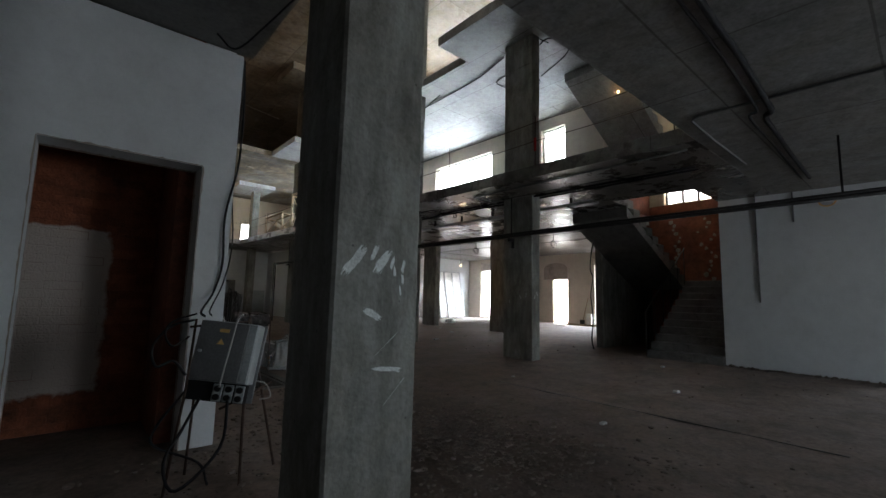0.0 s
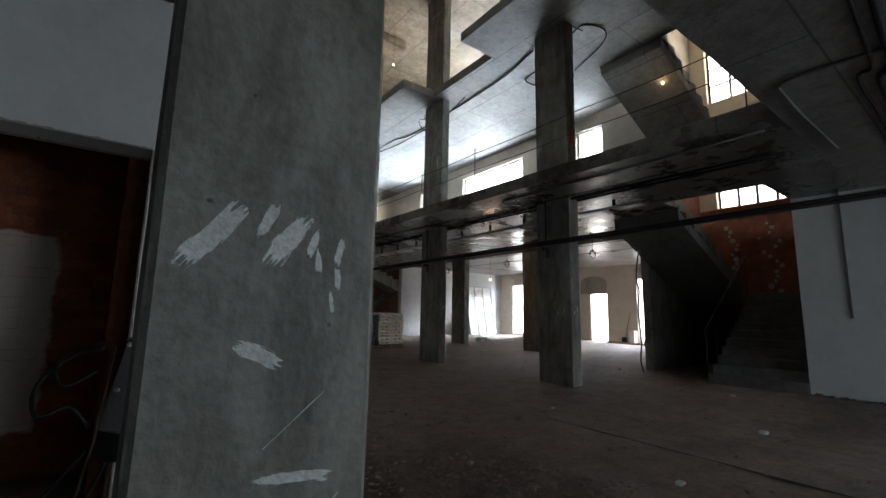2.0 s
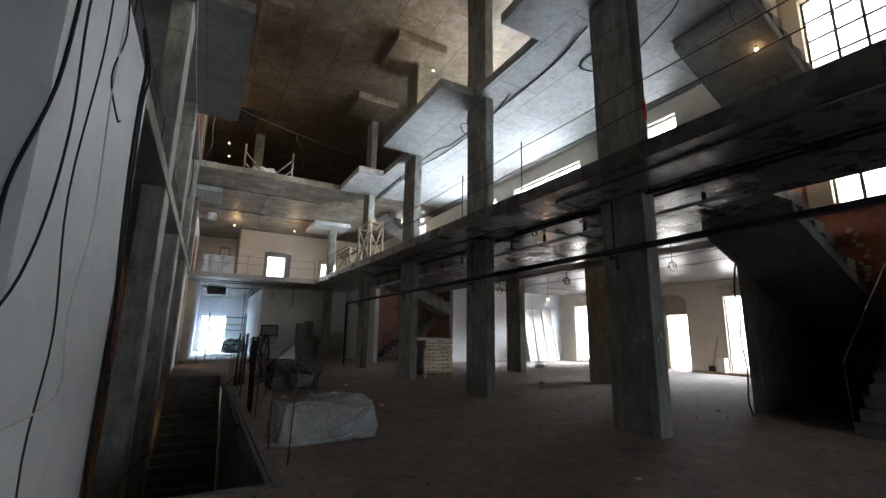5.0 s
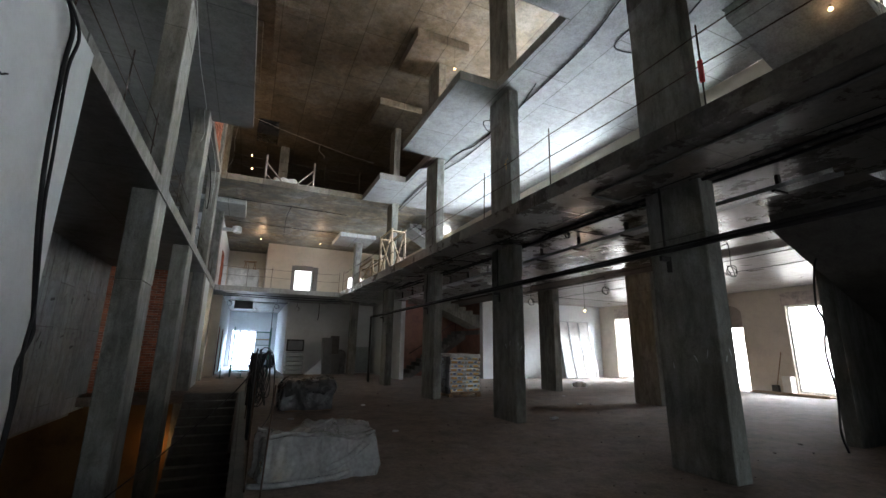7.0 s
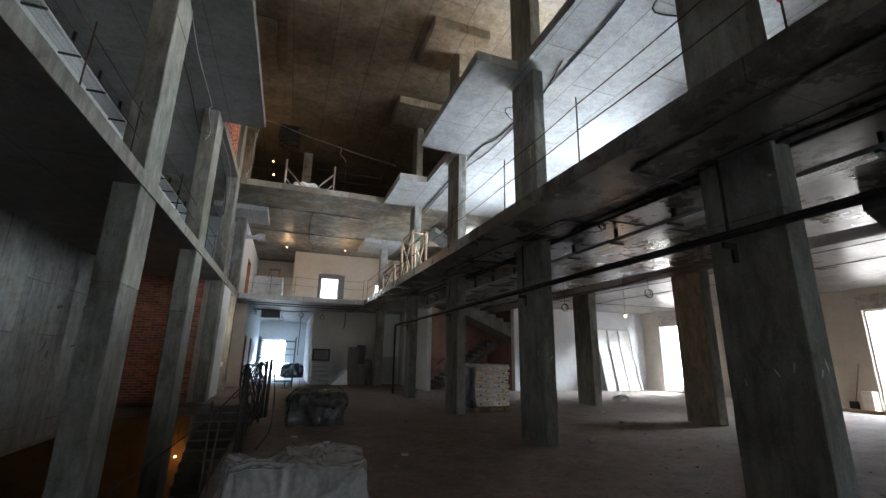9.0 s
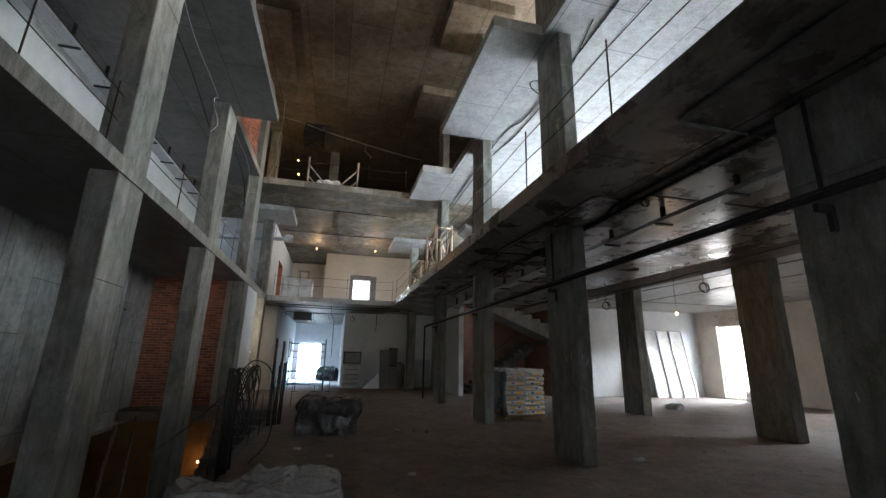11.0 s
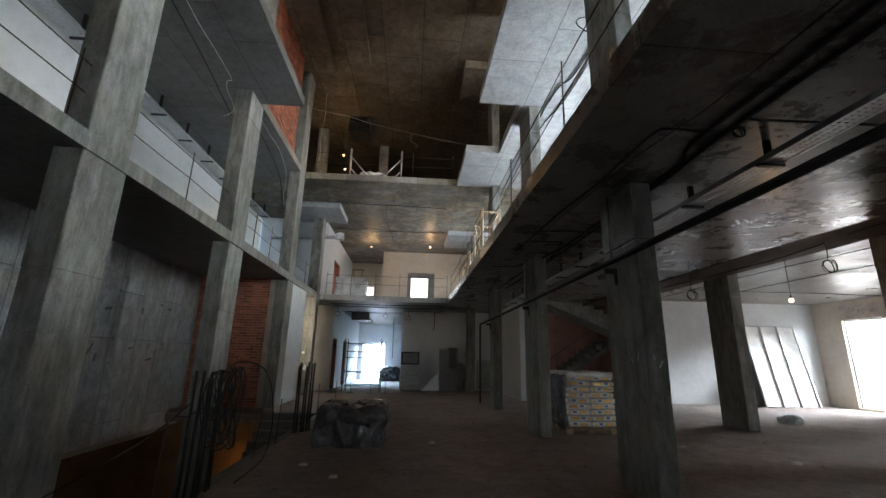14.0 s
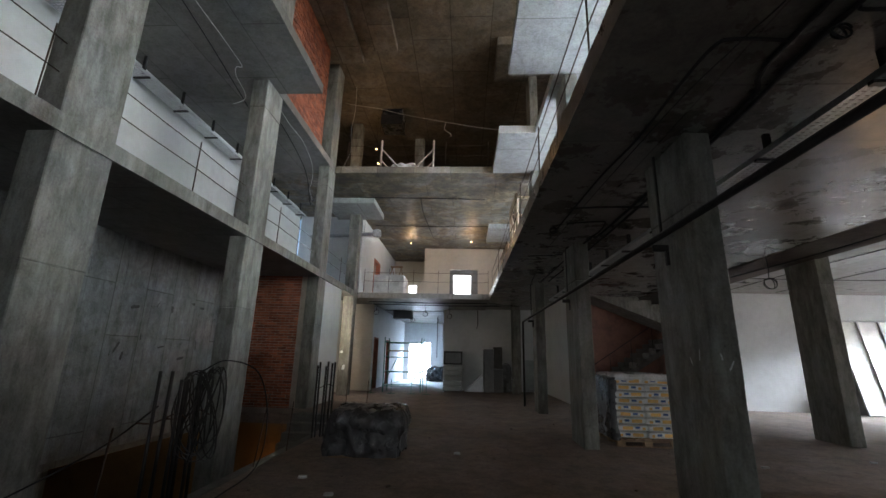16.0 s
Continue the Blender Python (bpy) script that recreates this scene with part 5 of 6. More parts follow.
part("tail", tube(bmesh.new(), smooth_line([(2.68, 10.0, 1.22), (2.78, 10.3, 1.34), (2.95, 10.7, 1.2), (3.02, 10.9, 0.7), (3.0, 10.8, 0.2), (2.85, 10.3, 0.02)]), 0.008, 6), CABLE, coil)
ROD = "thin rusty rebar rod standing at the pit's edge"
for x, y, h, dx, dy in ((2.6, 11.6, 0.9, 0.05, 0.15), (2.64, 9.0, 0.85, 0.02, 0.05), (2.62, 12.6, 0.7, 0.0, 0.1), (2.6, 7.0, 1.0, 0.0, 0.05), (2.7, 6.3, 1.02, 0.05, 0.1), (2.6, 15.9, 0.8, 0.0, 0.0), (2.75, 17.4, 0.8, 0.02, 0.0)):
    tagged(obj("rebar_rod", tube(bmesh.new(), [(x, y, 0), (x + dx, y + dy, h)], 0.008, 6), RUST), ROD, "rebar")
cable("rope", [(1.2, 7.6, -0.25), (1.7, 8.4, 0.1), (2.3, 9.3, 0.6), (2.6, 9.6, 0.95)], 0.008, STEEL, "dark wire slung across the pit")
# edge kerb of the pit
structure("pit_edge", chipped(boxes((2.49, 2.6, 5.7, 17.1, -0.28, 0.0), (2.44, 2.5, 5.8, 17.1, -0.32, -0.02), (1.0, 2.5, 5.72, 5.82, -0.28, 0.0), bevel=0.008), 0.01), CONC_DARK, "rough concrete edge of the stair pit", "edge")
tagged(obj("steel_angle", boxes((2.39, 2.436, 9.0, 16.9, -0.12, -0.06), bevel=0.004), RUST), "rusty steel angle along the pit's edge", "steel angle")

# ---------------------------------------------------------------- site distribution board on a rebar stand
board = tagged(new("distribution_board"), "grey site distribution board leaning on a rebar stand", "switch box")
board.matrix_world = pose(0.83, 3.13, 0.515, -11, 5, -38) @ Matrix.Diagonal((1.12, 1.0, 0.98, 1.0))
part("cabinet", boxes((-0.13, 0.22, 0.0, 0.13, 0.13, 0.55), bevel=0.005), PANEL_LITE, board)
part("door", boxes((-0.135, 0.165, -0.014, -0.001, 0.135, 0.545), bevel=0.004), PANEL, board, "dark grey cabinet door")
part("lock", tube(bmesh.new(), [(-0.1, -0.014, 0.33), (-0.1, -0.028, 0.33)], 0.011, 10), ZINC, board)
part("warning_sign", prism([(-0.01, 0.385), (0.035, 0.385), (0.0125, 0.425)], -0.018, -0.0155), YELLOW, board).matrix_local = Matrix(((1, 0, 0, 0), (0, 0, 1, 0), (0, 1, 0, 0), (0, 0, 0, 1)))
part("warning_sign", boxes((-0.01, 0.05, -0.0165, -0.0145, 0.47, 0.495)), YELLOW, board)
part("side_cover", boxes((0.167, 0.217, -0.012, -0.001, 0.135, 0.545), bevel=0.003), PANEL_LITE, board, "pale grey edge of the cabinet")
part("back_plate", boxes((0.1, 0.234, 0.132, 0.15, 0.0, 0.56), bevel=0.003), PANEL, board)
part("socket_strip", boxes((-0.135, 0.22, 0.01, 0.07, 0.0, 0.128), bevel=0.004), CABLE, board, "black socket strip under the cabinet")
for i in range(3):
    x = 0.03 + i * 0.066
    sock = part("socket", boxes((x, x + 0.058, -0.008, 0.008, 0.005, 0.12), bevel=0.004), PANEL_LITE, board, "pale double socket")
    for z in (0.033, 0.09):
        ringb = bmesh.new()
        bmesh.ops.create_cone(ringb, cap_ends=True, segments=14, radius1=0.023, radius2=0.019, depth=0.012, matrix=Matrix.Translation((x + 0.029, -0.012, z)) @ Matrix.Rotation(radians(90), 4, "X"))
        part("socket_face", ringb, STEEL, sock)
stand = tagged(new("rebar_stand"), "thin rusty rebar stand of the distribution board", "stand")
for p in ([(0.61, 2.9, 0), (0.72, 3.08, 0.6), (0.76, 3.14, 1.06)], [(0.78, 3.2, 0), (0.8, 3.2, 0.56)], [(1.02, 2.8, 0), (1.1, 3.1, 0.6), (1.13, 3.2, 1.05)], [(1.32, 3.02, 0), (1.22, 3.14, 0.6), (1.14, 3.22, 1.06)], [(0.74, 3.22, 1.0), (1.16, 3.24, 1.03)], [(0.95, 3.14, 0.42), (1.3, 3.1, 0.58)]):
    part("leg", tube(bmesh.new(), p, 0.009, 6), RUST, stand)
stand.matrix_world = Matrix.Translation((0.0, 0.1, 0))
WR = "loose black supply cable at the distribution board"
cable("cable", [(0.72, 3.1, 1.06), (0.6, 3.15, 1.02), (0.5, 3.1, 0.9), (0.52, 3.05, 0.78), (0.62, 3.1, 0.8), (0.7, 3.12, 0.7)], 0.009, CABLE, WR)
cable("cable", [(0.74, 3.14, 1.1), (0.62, 3.2, 1.05), (0.56, 3.1, 0.98), (0.6, 3.05, 0.9), (0.7, 3.12, 0.95)], 0.007, CABLE, WR)
cable("cable", [(0.78, 3.06, 0.55), (0.7, 3.1, 0.35), (0.6, 3.0, 0.2), (0.66, 2.9, 0.06), (0.9, 2.95, 0.25), (0.95, 3.04, 0.55)], 0.01, CABLE, WR)
cable("cable", [(0.7, 3.1, 0.6), (0.56, 3.1, 0.4), (0.55, 3.05, 0.3), (0.8, 3.05, 0.15), (0.85, 2.98, 0.02)], 0.008, CABLE, WR)
cable("cable", [(1.0, 3.0, 1.1), (0.96, 2.985, 1.06), (0.93, 2.99, 0.9), (0.9, 2.99, 0.75), (0.88, 3.0, 0.62)], 0.006, PALECABLE, "white lead plugged into the distribution board")
cable("cable", [(1.14, 3.1, 0.62), (1.2, 3.05, 0.6), (1.22, 3.0, 0.52), (1.16, 3.04, 0.5)], 0.005, PALECABLE, "loose white lead tied to the stand")

# ---------------------------------------------------------------- north end: scaffold, panels, crates
scaf = tagged(new("scaffold_tower"), "small green tube scaffold tower with braces", "scaffold")
for x in (1.95, 3.5):
    for y in (23.9, 24.9):
        part("standard", tube(bmesh.new(), [(x, y, 0), (x, y, 2.2)], 0.021, 8), GREEN, scaf)
for z in (0.25, 0.8, 1.4, 2.0):
    for y in (23.9, 24.9):
        part("ledger", tube(bmesh.new(), [(1.95, y, z), (3.5, y, z)], 0.016, 6), GREEN, scaf)
    for x in (1.95, 3.5):
        part("transom", tube(bmesh.new(), [(x, 23.9, z + 0.04), (x, 24.9, z + 0.04)], 0.016, 6), GREEN, scaf)
part("brace", tube(bmesh.new(), [(1.95, 23.9, 0.25), (2.5, 23.9, 1.4)], 0.013, 6), GREEN, scaf)
part("deck", boxes((2.0, 3.45, 24.0, 24.8, 1.64, 1.68), bevel=0.004), WOOD, scaf, "worn scaffold board")
for x in (1.6, 2.4, 3.2, 3.8):
    tagged(obj("prop_stand", tube(tube(bmesh.new(), [(x, 23.3, 0), (x, 23.3, 0.55)], 0.012, 6), [(x - 0.15, 23.3, 0.01), (x + 0.15, 23.3, 0.01)], 0.012, 6), GREEN), "short green steel stand on the floor", "stand")

stack = tagged(new("sheet_stack"), "stack of pale wrapped insulation slabs against the wall", "insulation")
for i in range(5):
    part("slab", chipped(boxes((4.35, 5.2, 25.3, 26.1, 0.02 + i * 0.22, 0.22 + i * 0.22), bevel=0.03), 0.02, 3), PANEL_LITE, stack)
frame_ob = tagged(new("metal_rack"), "dark open metal frame on top of the slabs", "metal frame")
for r in ((4.35, 5.2, 25.5, 25.6, 1.13, 1.2), (4.35, 5.2, 25.5, 25.6, 1.65, 1.72), (4.35, 4.42, 25.5, 25.6, 1.2, 1.65), (5.13, 5.2, 25.5, 25.6, 1.2, 1.65)):
    part("rail", boxes(r, bevel=0.006), STEEL, frame_ob)
part("sheet", boxes((4.42, 5.13, 25.54, 25.56, 1.2, 1.65)), PANEL, frame_ob)
wedge = bmesh.new()
vsw = [wedge.verts.new(p) for p in ((5.3, 25.4, 0), (6.15, 25.4, 0), (6.1, 25.4, 0.75), (5.3, 26.1, 0), (6.15, 26.1, 0), (6.1, 26.1, 0.75))]
for f in ((0, 1, 2), (5, 4, 3), (0, 3, 4, 1), (1, 4, 5, 2), (2, 5, 3, 0)):
    wedge.faces.new([vsw[i] for i in f])
bmesh.ops.recalc_face_normals(wedge, faces=wedge.faces[:])
bmesh.ops.bevel(wedge, geom=wedge.edges[:], offset=0.02, segments=2, affect="EDGES")
tagged(obj("duct_piece", wedge, ZINC), "wedge-shaped galvanised duct piece on the floor", "duct")
tagged(obj("duct_box", chipped(boxes((6.15, 6.6, 25.3, 26.0, 0, 1.85), bevel=0.02), 0.015, 2), PANEL), "tall dark film-wrapped duct standing upright", "duct")
tagged(obj("duct_box", chipped(boxes((6.6, 6.98, 25.25, 26.0, 0, 1.0), bevel=0.02), 0.015, 2), PANEL), "grey duct box on the floor", "duct")
tagged(obj("duct_box", chipped(boxes((6.61, 6.98, 25.5, 26.1, 1.002, 1.95), bevel=0.02), 0.02, 2), CONC_DARK), "dark film-wrapped duct box on another", "duct")
for z in (0.0, 0.56):
    tagged(obj("film_bundle", lump(7.16, 25.75, 0.34, 0.5, z, 0.6, 9 + z, 0.08, 0.4, 14), FILM), "bundle of silvery crumpled film", "film")
tagged(obj("sack", lump(3.6, 33.4, 1.1, 0.9, 0, 0.75, 21, 0.16, 0.5, 18), BLACKSHEET), "heap of dark sacks by the window", "sacks")
tagged(obj("panel_board", boxes((8.0, 8.8, 26.08, 26.16, 0.05, 1.4), bevel=0.006), PANEL_LITE), "pale blue-grey board leaning on the wall", "board")
tagged(obj("fan_coil", boxes((1.7, 2.6, 27.0, 27.7, 3.25, 3.65), bevel=0.02), PANEL), "grey ventilation unit under the slab", "ventilation unit")
for x0, x1, y in ((1.3, 6.2, 23.2), (1.3, 6.8, 24.1), (1.4, 4.3, 26.5)):
    cable("conduit", [(x0, y, 3.62), ((x0 + x1) / 2, y + 0.05, 3.6), (x1, y, 3.62)], 0.018, CABLE, "dark conduit under the north slab")
for x, y in ((1.6, 23.4), (4.6, 24.6), (3.6, 23.9), (2.7, 26.8)):
    wire_loop(x, y, 3.65, 0.1, 1.6, CABLE, "loose cable ends hanging under the north slab", 0.35)
cable("cable", [(3.75, 30, 3.64), (3.75, 30, 2.2), (3.75, 30.02, 1.4)], 0.02, CABLE, "cable drop on the alcove wall")
cable("cable", [(5.9, 26.17, 3.64), (5.9, 26.17, 3.0), (5.85, 26.17, 2.8)], 0.02, CABLE, "cable drop on the grey wall")

# north gallery
wrap = tagged(new("wrapped_pallet"), "white film-wrapped pallet of bags on the gallery", "wrapped pallet")
pz = WT + 0.01
part("base", boxes((1.4, 2.65, 23.6, 24.7, pz, pz + 0.12), bevel=0.004), WOOD, wrap)
for k in range(5):
    part("bag_layer", lump(2.02, 24.15, 1.22, 1.1, pz + 0.12 + k * 0.16, 0.17, 30 + k, 0.03, 0.12, 10), PAPER, wrap)
part("film", lump(2.02, 24.15, 1.27, 1.15, pz + 0.1, 0.86, 40, 0.04, 0.1, 20), WHITE_FILM, wrap)
horse = tagged(new("sawhorse"), "small wooden sawhorse standing on the wrapped pallet", "sawhorse")
hz = pz + 0.97
for x in (2.05, 2.45):
    for s in (-1, 1):
        part("leg", tube(bmesh.new(), [(x + 0.06 * s, 24.1 + 0.14 * s, hz), (x, 24.1 + 0.03 * s, hz + 0.42)], 0.022, 4), WOOD, horse)
part("beam", boxes((1.98, 2.52, 24.07, 24.13, hz + 0.4, hz + 0.47), bevel=0.004), WOOD, horse)


def trestle(x, y, z, w, h, along, label, mat):
    """Timber frame: two posts, two rails and a cross brace, with a second frame behind."""
    root = tagged(new("timber_trestle"), label, "trestle")
    for k, dd in enumerate((0.0, 0.45)):
        def P(u, v):
            return (x + dd, y + u, z + v) if along == "y" else (x + u, y + dd, z + v)
        for u in (0, w):
            part("post", tube(bmesh.new(), [P(u, 0), P(u, h)], 0.04, 4), mat, root)
        part("rail", tube(bmesh.new(), [P(-0.05, h - 0.04), P(w + 0.05, h - 0.04)], 0.045, 4), mat, root)
        part("brace", tube(bmesh.new(), [P(0, 0.05), P(w, h - 0.1)], 0.03, 4), mat, root)
        part("brace", tube(bmesh.new(), [P(w, 0.05), P(0, h - 0.1)], 0.03, 4), mat, root)
    for u in (0, w):
        a = (x, y + u, z + h - 0.1) if along == "y" else (x + u, y, z + h - 0.1)
        b = (x + 0.45, y + u, z + h - 0.1) if along == "y" else (x + u, y + 0.45, z + h - 0.1)
        part("cross_rail", tube(bmesh.new(), [a, b], 0.035, 4), mat, root)
    return root


trestle(6.5, 15.3, ez(16), 1.3, 1.45, "y", "tall raw timber trestle on the gallery edge", PALE_TIMBER)
trestle(6.5, 17.6, ez(18.5), 2.0, 0.85, "y", "low raw timber trestle on the gallery edge", PALE_TIMBER)
# second-floor edge
for x in (2.45, 4.2):
    fr = tagged(new("timber_barrier"), "white-dusted timber guard frame on the second-floor edge", "guard frame")
    s = 1 if x < 3 else -1
    part("post", tube(bmesh.new(), [(x, 18.6, T2), (x, 18.6, T2 + 1.05)], 0.035, 4), LIMED, fr)
    part("brace", tube(bmesh.new(), [(x, 18.62, T2 + 0.75), (x + 0.65 * s, 18.62, T2 + 0.02)], 0.028, 4), LIMED, fr)
    part("brace", tube(bmesh.new(), [(x, 18.7, T2 + 0.35), (x + 0.3 * s, 18.7, T2 + 0.02)], 0.025, 4), LIMED, fr)
tagged(obj("sack", lump(3.2, 19.0, 0.8, 0.5, T2, 0.3, 50, 0.08, 0.5, 12), PAPER), "pale sack lying on the second floor", "sack")
tagged(obj("sack", lump(1.5, 18.9, 0.35, 0.3, T2, 0.14, 51, 0.04, 0.5, 10), PAPER), "pale bucket lid on the second-floor edge", "sack")
vent = tagged(new("ceiling_vent"), "black ventilation box hanging from the roof soffit", "vent")
part("duct", boxes((1.95, 2.75, 20.5, 21.4, 10.25, ROOF - 0.003), bevel=0.015), BLACKSHEET, vent)
for r in ((1.92, 2.78, 20.46, 20.5, 10.22, 10.62), (1.92, 1.96, 20.5, 21.4, 10.22, 10.3), (2.74, 2.78, 20.5, 21.4, 10.22, 10.3)):
    part("flange", boxes(r, bevel=0.004), STEEL, vent)
cable("cable", [(0.6, 20.0, 10.85), (1.0, 20.0, 10.75), (2.0, 19.9, 10.52), (2.9, 20.0, 10.33), (4.5, 20.0, 10.0), (5.8, 20.0, 9.76), (6.9, 20.0, 9.62)], 0.008, PALECABLE, "thin pale cable slung under the roof")
cable("cable", [(1.3, 19.0, 10.85), (1.32, 19.0, 9.9), (1.24, 19.0, 9.1), (1.28, 19.0, 8.3), (1.12, 18.9, 7.7), (1.3, 18.8, 7.45)], 0.008, PALECABLE, "thin pale cable hanging to the second floor")
cable("cable", [(4.5, 20.0, 9.98), (4.46, 20.0, 9.7), (4.7, 20.0, 9.5), (4.66, 20.0, 9.38)], 0.009, PALECABLE, "loose cable end under the roof")
duct = tagged(new("air_duct"), "thin galvanised air duct under the second-floor slab", "air duct")
part("tube", tube(bmesh.new(), [(-1.3, 22.8, 6.3), (1.45, 22.8, 6.42)], 0.09, 12), ZINC, duct)
part("end_wrap", lump(1.55, 22.8, 0.3, 0.26, 6.29, 0.28, 71, 0.05, 0.5, 10), WHITE_FILM, duct, "crumpled film tied over the duct's end")
for x in (-0.6, 1.0):
    part("hanger", tube(bmesh.new(), [(x, 22.8, 6.4), (x, 22.8, S2)], 0.006, 5), STEEL, duct)
for pts in ([(1.3, 20.5, 7.17), (4.5, 20.6, 7.17), (6.0, 20.7, 7.17)], [(1.2, 24.0, 7.17), (4.0, 24.1, 7.17), (7.0, 24.0, 7.17)], [(3.6, 20.6, 7.17), (3.55, 22.5, 7.17), (3.7, 26, 7.17)]):
    cable("conduit", pts, 0.015, CABLE, "dark conduit under the second-floor slab")

# ---------------------------------------------------------------- side hall
lean = tagged(new("drywall_frame"), "white boarded stud frame leaning on the wall", "stud frame")
lean.matrix_world = pose(17.5, 20.02, 0.0, -11.5, 0, 0)
part("board", boxes((0, 2.1, 0.02, 0.035, 0.02, 2.98), bevel=0.003), PAPER, lean)
for x in (0.0, 0.68, 1.36, 2.05):
    part("stud", boxes((x, x + 0.05, -0.03, 0.019, 0.0, 3.0), bevel=0.003), ZINC, lean)
part("rail", boxes((0.051, 2.049, -0.03, 0.019, 2.955, 3.0), bevel=0.003), ZINC, lean)
for k, (x, y, r, w) in enumerate(((19.7, 11.3, 88, 0.16), (19.85, 11.2, 92, 0.14), (20.0, 11.4, 90, 0.16), (19.75, 11.3, 86, 0.15))):
    p = tagged(obj("plank", boxes((-1.2, 1.2, -w / 2, w / 2, 0, 0.04), bevel=0.004), WOOD), "rough timber plank lying on the floor", "plank", group="planks by the wall")
    p.matrix_world = pose(x, y, 0.0 if k < 3 else 0.041, 0, 0, r)
shovel = tagged(new("shovel"), "long-handled shovel leaning on the cream wall", "shovel")
part("shaft", tube(bmesh.new(), [(20.3, 11.9, 0.25), (20.57, 11.75, 1.45)], 0.017, 8), WOOD, shovel)
part("blade", chipped(boxes((20.2, 20.3, 11.8, 12.05, 0.0, 0.28), bevel=0.02), 0.01), STEEL, shovel)
tagged(obj("box", boxes((20.25, 20.58, 11.42, 11.7, 0.0, 0.6), bevel=0.01), PAPER), "pale cardboard box by the window", "box")
tagged(obj("paper_heap", lump(14.6, 15.9, 0.42, 0.34, 0, 0.17, 60, 0.07, 0.5, 14), WHITE_FILM), "scrap of crumpled film on the floor", "film scrap")
tagged(obj("box", boxes((20.2, 20.55, 17.7, 18.25, 0.0, 0.45), bevel=0.01), PAPER), "pale box beside the window", "box")
for k, (y0, y1, z0) in enumerate(((18.25, 19.6, 3.12), (10.0, 11.5, 3.14))):
    structure("lintel", boxes((20.585, 20.599, y0, y1, z0, 3.62)), LIMED, "rough unplastered lintel over an opening", "lintel")
arch = prism([(14.55, 2.42)] + [(13.77 + 0.78 * math.cos(math.pi * k / 12), 2.98 + 0.36 * math.sin(math.pi * k / 12)) for k in range(13)] + [(12.99, 2.42)], 0, 0.012)
for v in arch.verts:
    v.co = Vector((20.598 - v.co.z, v.co.x, v.co.y))
bmesh.ops.recalc_face_normals(arch, faces=arch.faces[:])
structure("arch_panel", arch, MORTAR, "flat arched patch of bare mortar over the doorway", "lintel")

# right-hand white wall details
tagged(obj("cable_coil", tube(bmesh.new(), [(10.36, 1.0 + 0.12 * math.cos(a / 12 * 2 * math.pi), 3.18 + 0.1 * math.sin(a / 12 * 2 * math.pi)) for a in range(26)], 0.014, 6), YELLOW), "coil of orange cable hung on the white wall", "cable coil")
for y, z0 in ((2.1, 1.3), (1.5, 2.85)):
    tagged(obj("conduit", tube(bmesh.new(), [(10.385, y, 3.44), (10.385, y, z0)], 0.012, 6), GREYDUCT), "grey conduit dropping down the white wall", "conduit")
rubble_strip = bmesh.new()
for i in range(150):
    y = rng.uniform(0.25, 2.74) if i < 110 else rng.uniform(-4, -0.97)
    c = bmesh.new()
    bmesh.ops.create_icosphere(c, subdivisions=1, radius=0.008 + abs(rng.gauss(0, 0.013)))
    for v in c.verts:
        v.co = v.co * rng.uniform(0.7, 1.2) + Vector((10.385 - abs(rng.gauss(0, 0.05)), y, 0.004))
    merge(rubble_strip, c)
tagged(obj("mortar_crumbs", rubble_strip, RUBBLE), "crumbs of mortar along the foot of the wall", "rubble", kind="stuff")

# dabs of plaster on the red stair wall
dabs = tagged(new("plaster_dabs"), "dabs of pale plaster on the red stair wall", "plaster")
for i in range(46):
    y = (3.3, 4.2, 5.1)[i % 3] + rng.gauss(0, 0.1)
    c = bmesh.new()
    bmesh.ops.create_icosphere(c, subdivisions=1, radius=rng.uniform(0.035, 0.08))
    for v in c.verts:
        v.co = Vector((14.398 + v.co.x * 0.12, y + v.co.y, 2.0 + 0.13 * (i // 3) + rng.uniform(-0.02, 0.02) + v.co.z))
    part("dab", c, MORTAR, dabs)


# white smears on the near column and others: dry trowel strokes made of ragged streaks
def smear(cx, cz, length, width, angle, seed, face, at):
    """A trowel stroke on a column face; face 'S' looks south, 'W' west, 'E' east."""
    r = random.Random(seed)
    bm = bmesh.new()
    n, rim = 16, []
    for k in range(n):
        a = 2 * math.pi * k / n
        c, q = math.cos(a), math.sin(a)
        rim.append((0.5 * length * math.copysign(abs(c) ** 0.6, c) * r.uniform(0.92, 1.05), 0.52 * width * math.copysign(abs(q) ** 0.6, q) * r.uniform(0.85, 1.1)))
    front = [bm.verts.new((u, -0.0018, w)) for u, w in rim]
    back = [bm.verts.new((u, 0.004, w)) for u, w in rim]
    bm.faces.new(front)
    bm.faces.new(back[::-1])
    for i in range(n):
        bm.faces.new((front[i], back[i], back[(i + 1) % n], front[(i + 1) % n]))
    bmesh.ops.recalc_face_normals(bm, faces=bm.faces[:])
    ob = tagged(obj("plaster_smear", bm, SMEAR), "white plaster smear on a concrete column", "plaster smear", group="plaster smears")
    ob.matrix_world = {"S": pose(cx, at, cz, 0, -angle, 0), "W": pose(at, cx, cz, 0, angle - 180, -90), "E": pose(at, cx, cz, 0, -angle, 90)}[face]
    return ob


for row in SMEARS_NEAR:
    smear(*row, "S", 1.27)
for row in ((7.4, 1.5, 0.12, 0.02, 100, 31), (7.48, 1.42, 0.13, 0.016, 60, 32)):
    smear(*row, "S", 9.43)
for row in ((7.42, 1.3, 0.1, 0.016, 70, 34), (7.5, 1.38, 0.12, 0.016, 110, 35)):
    smear(*row, "S", 5.34)
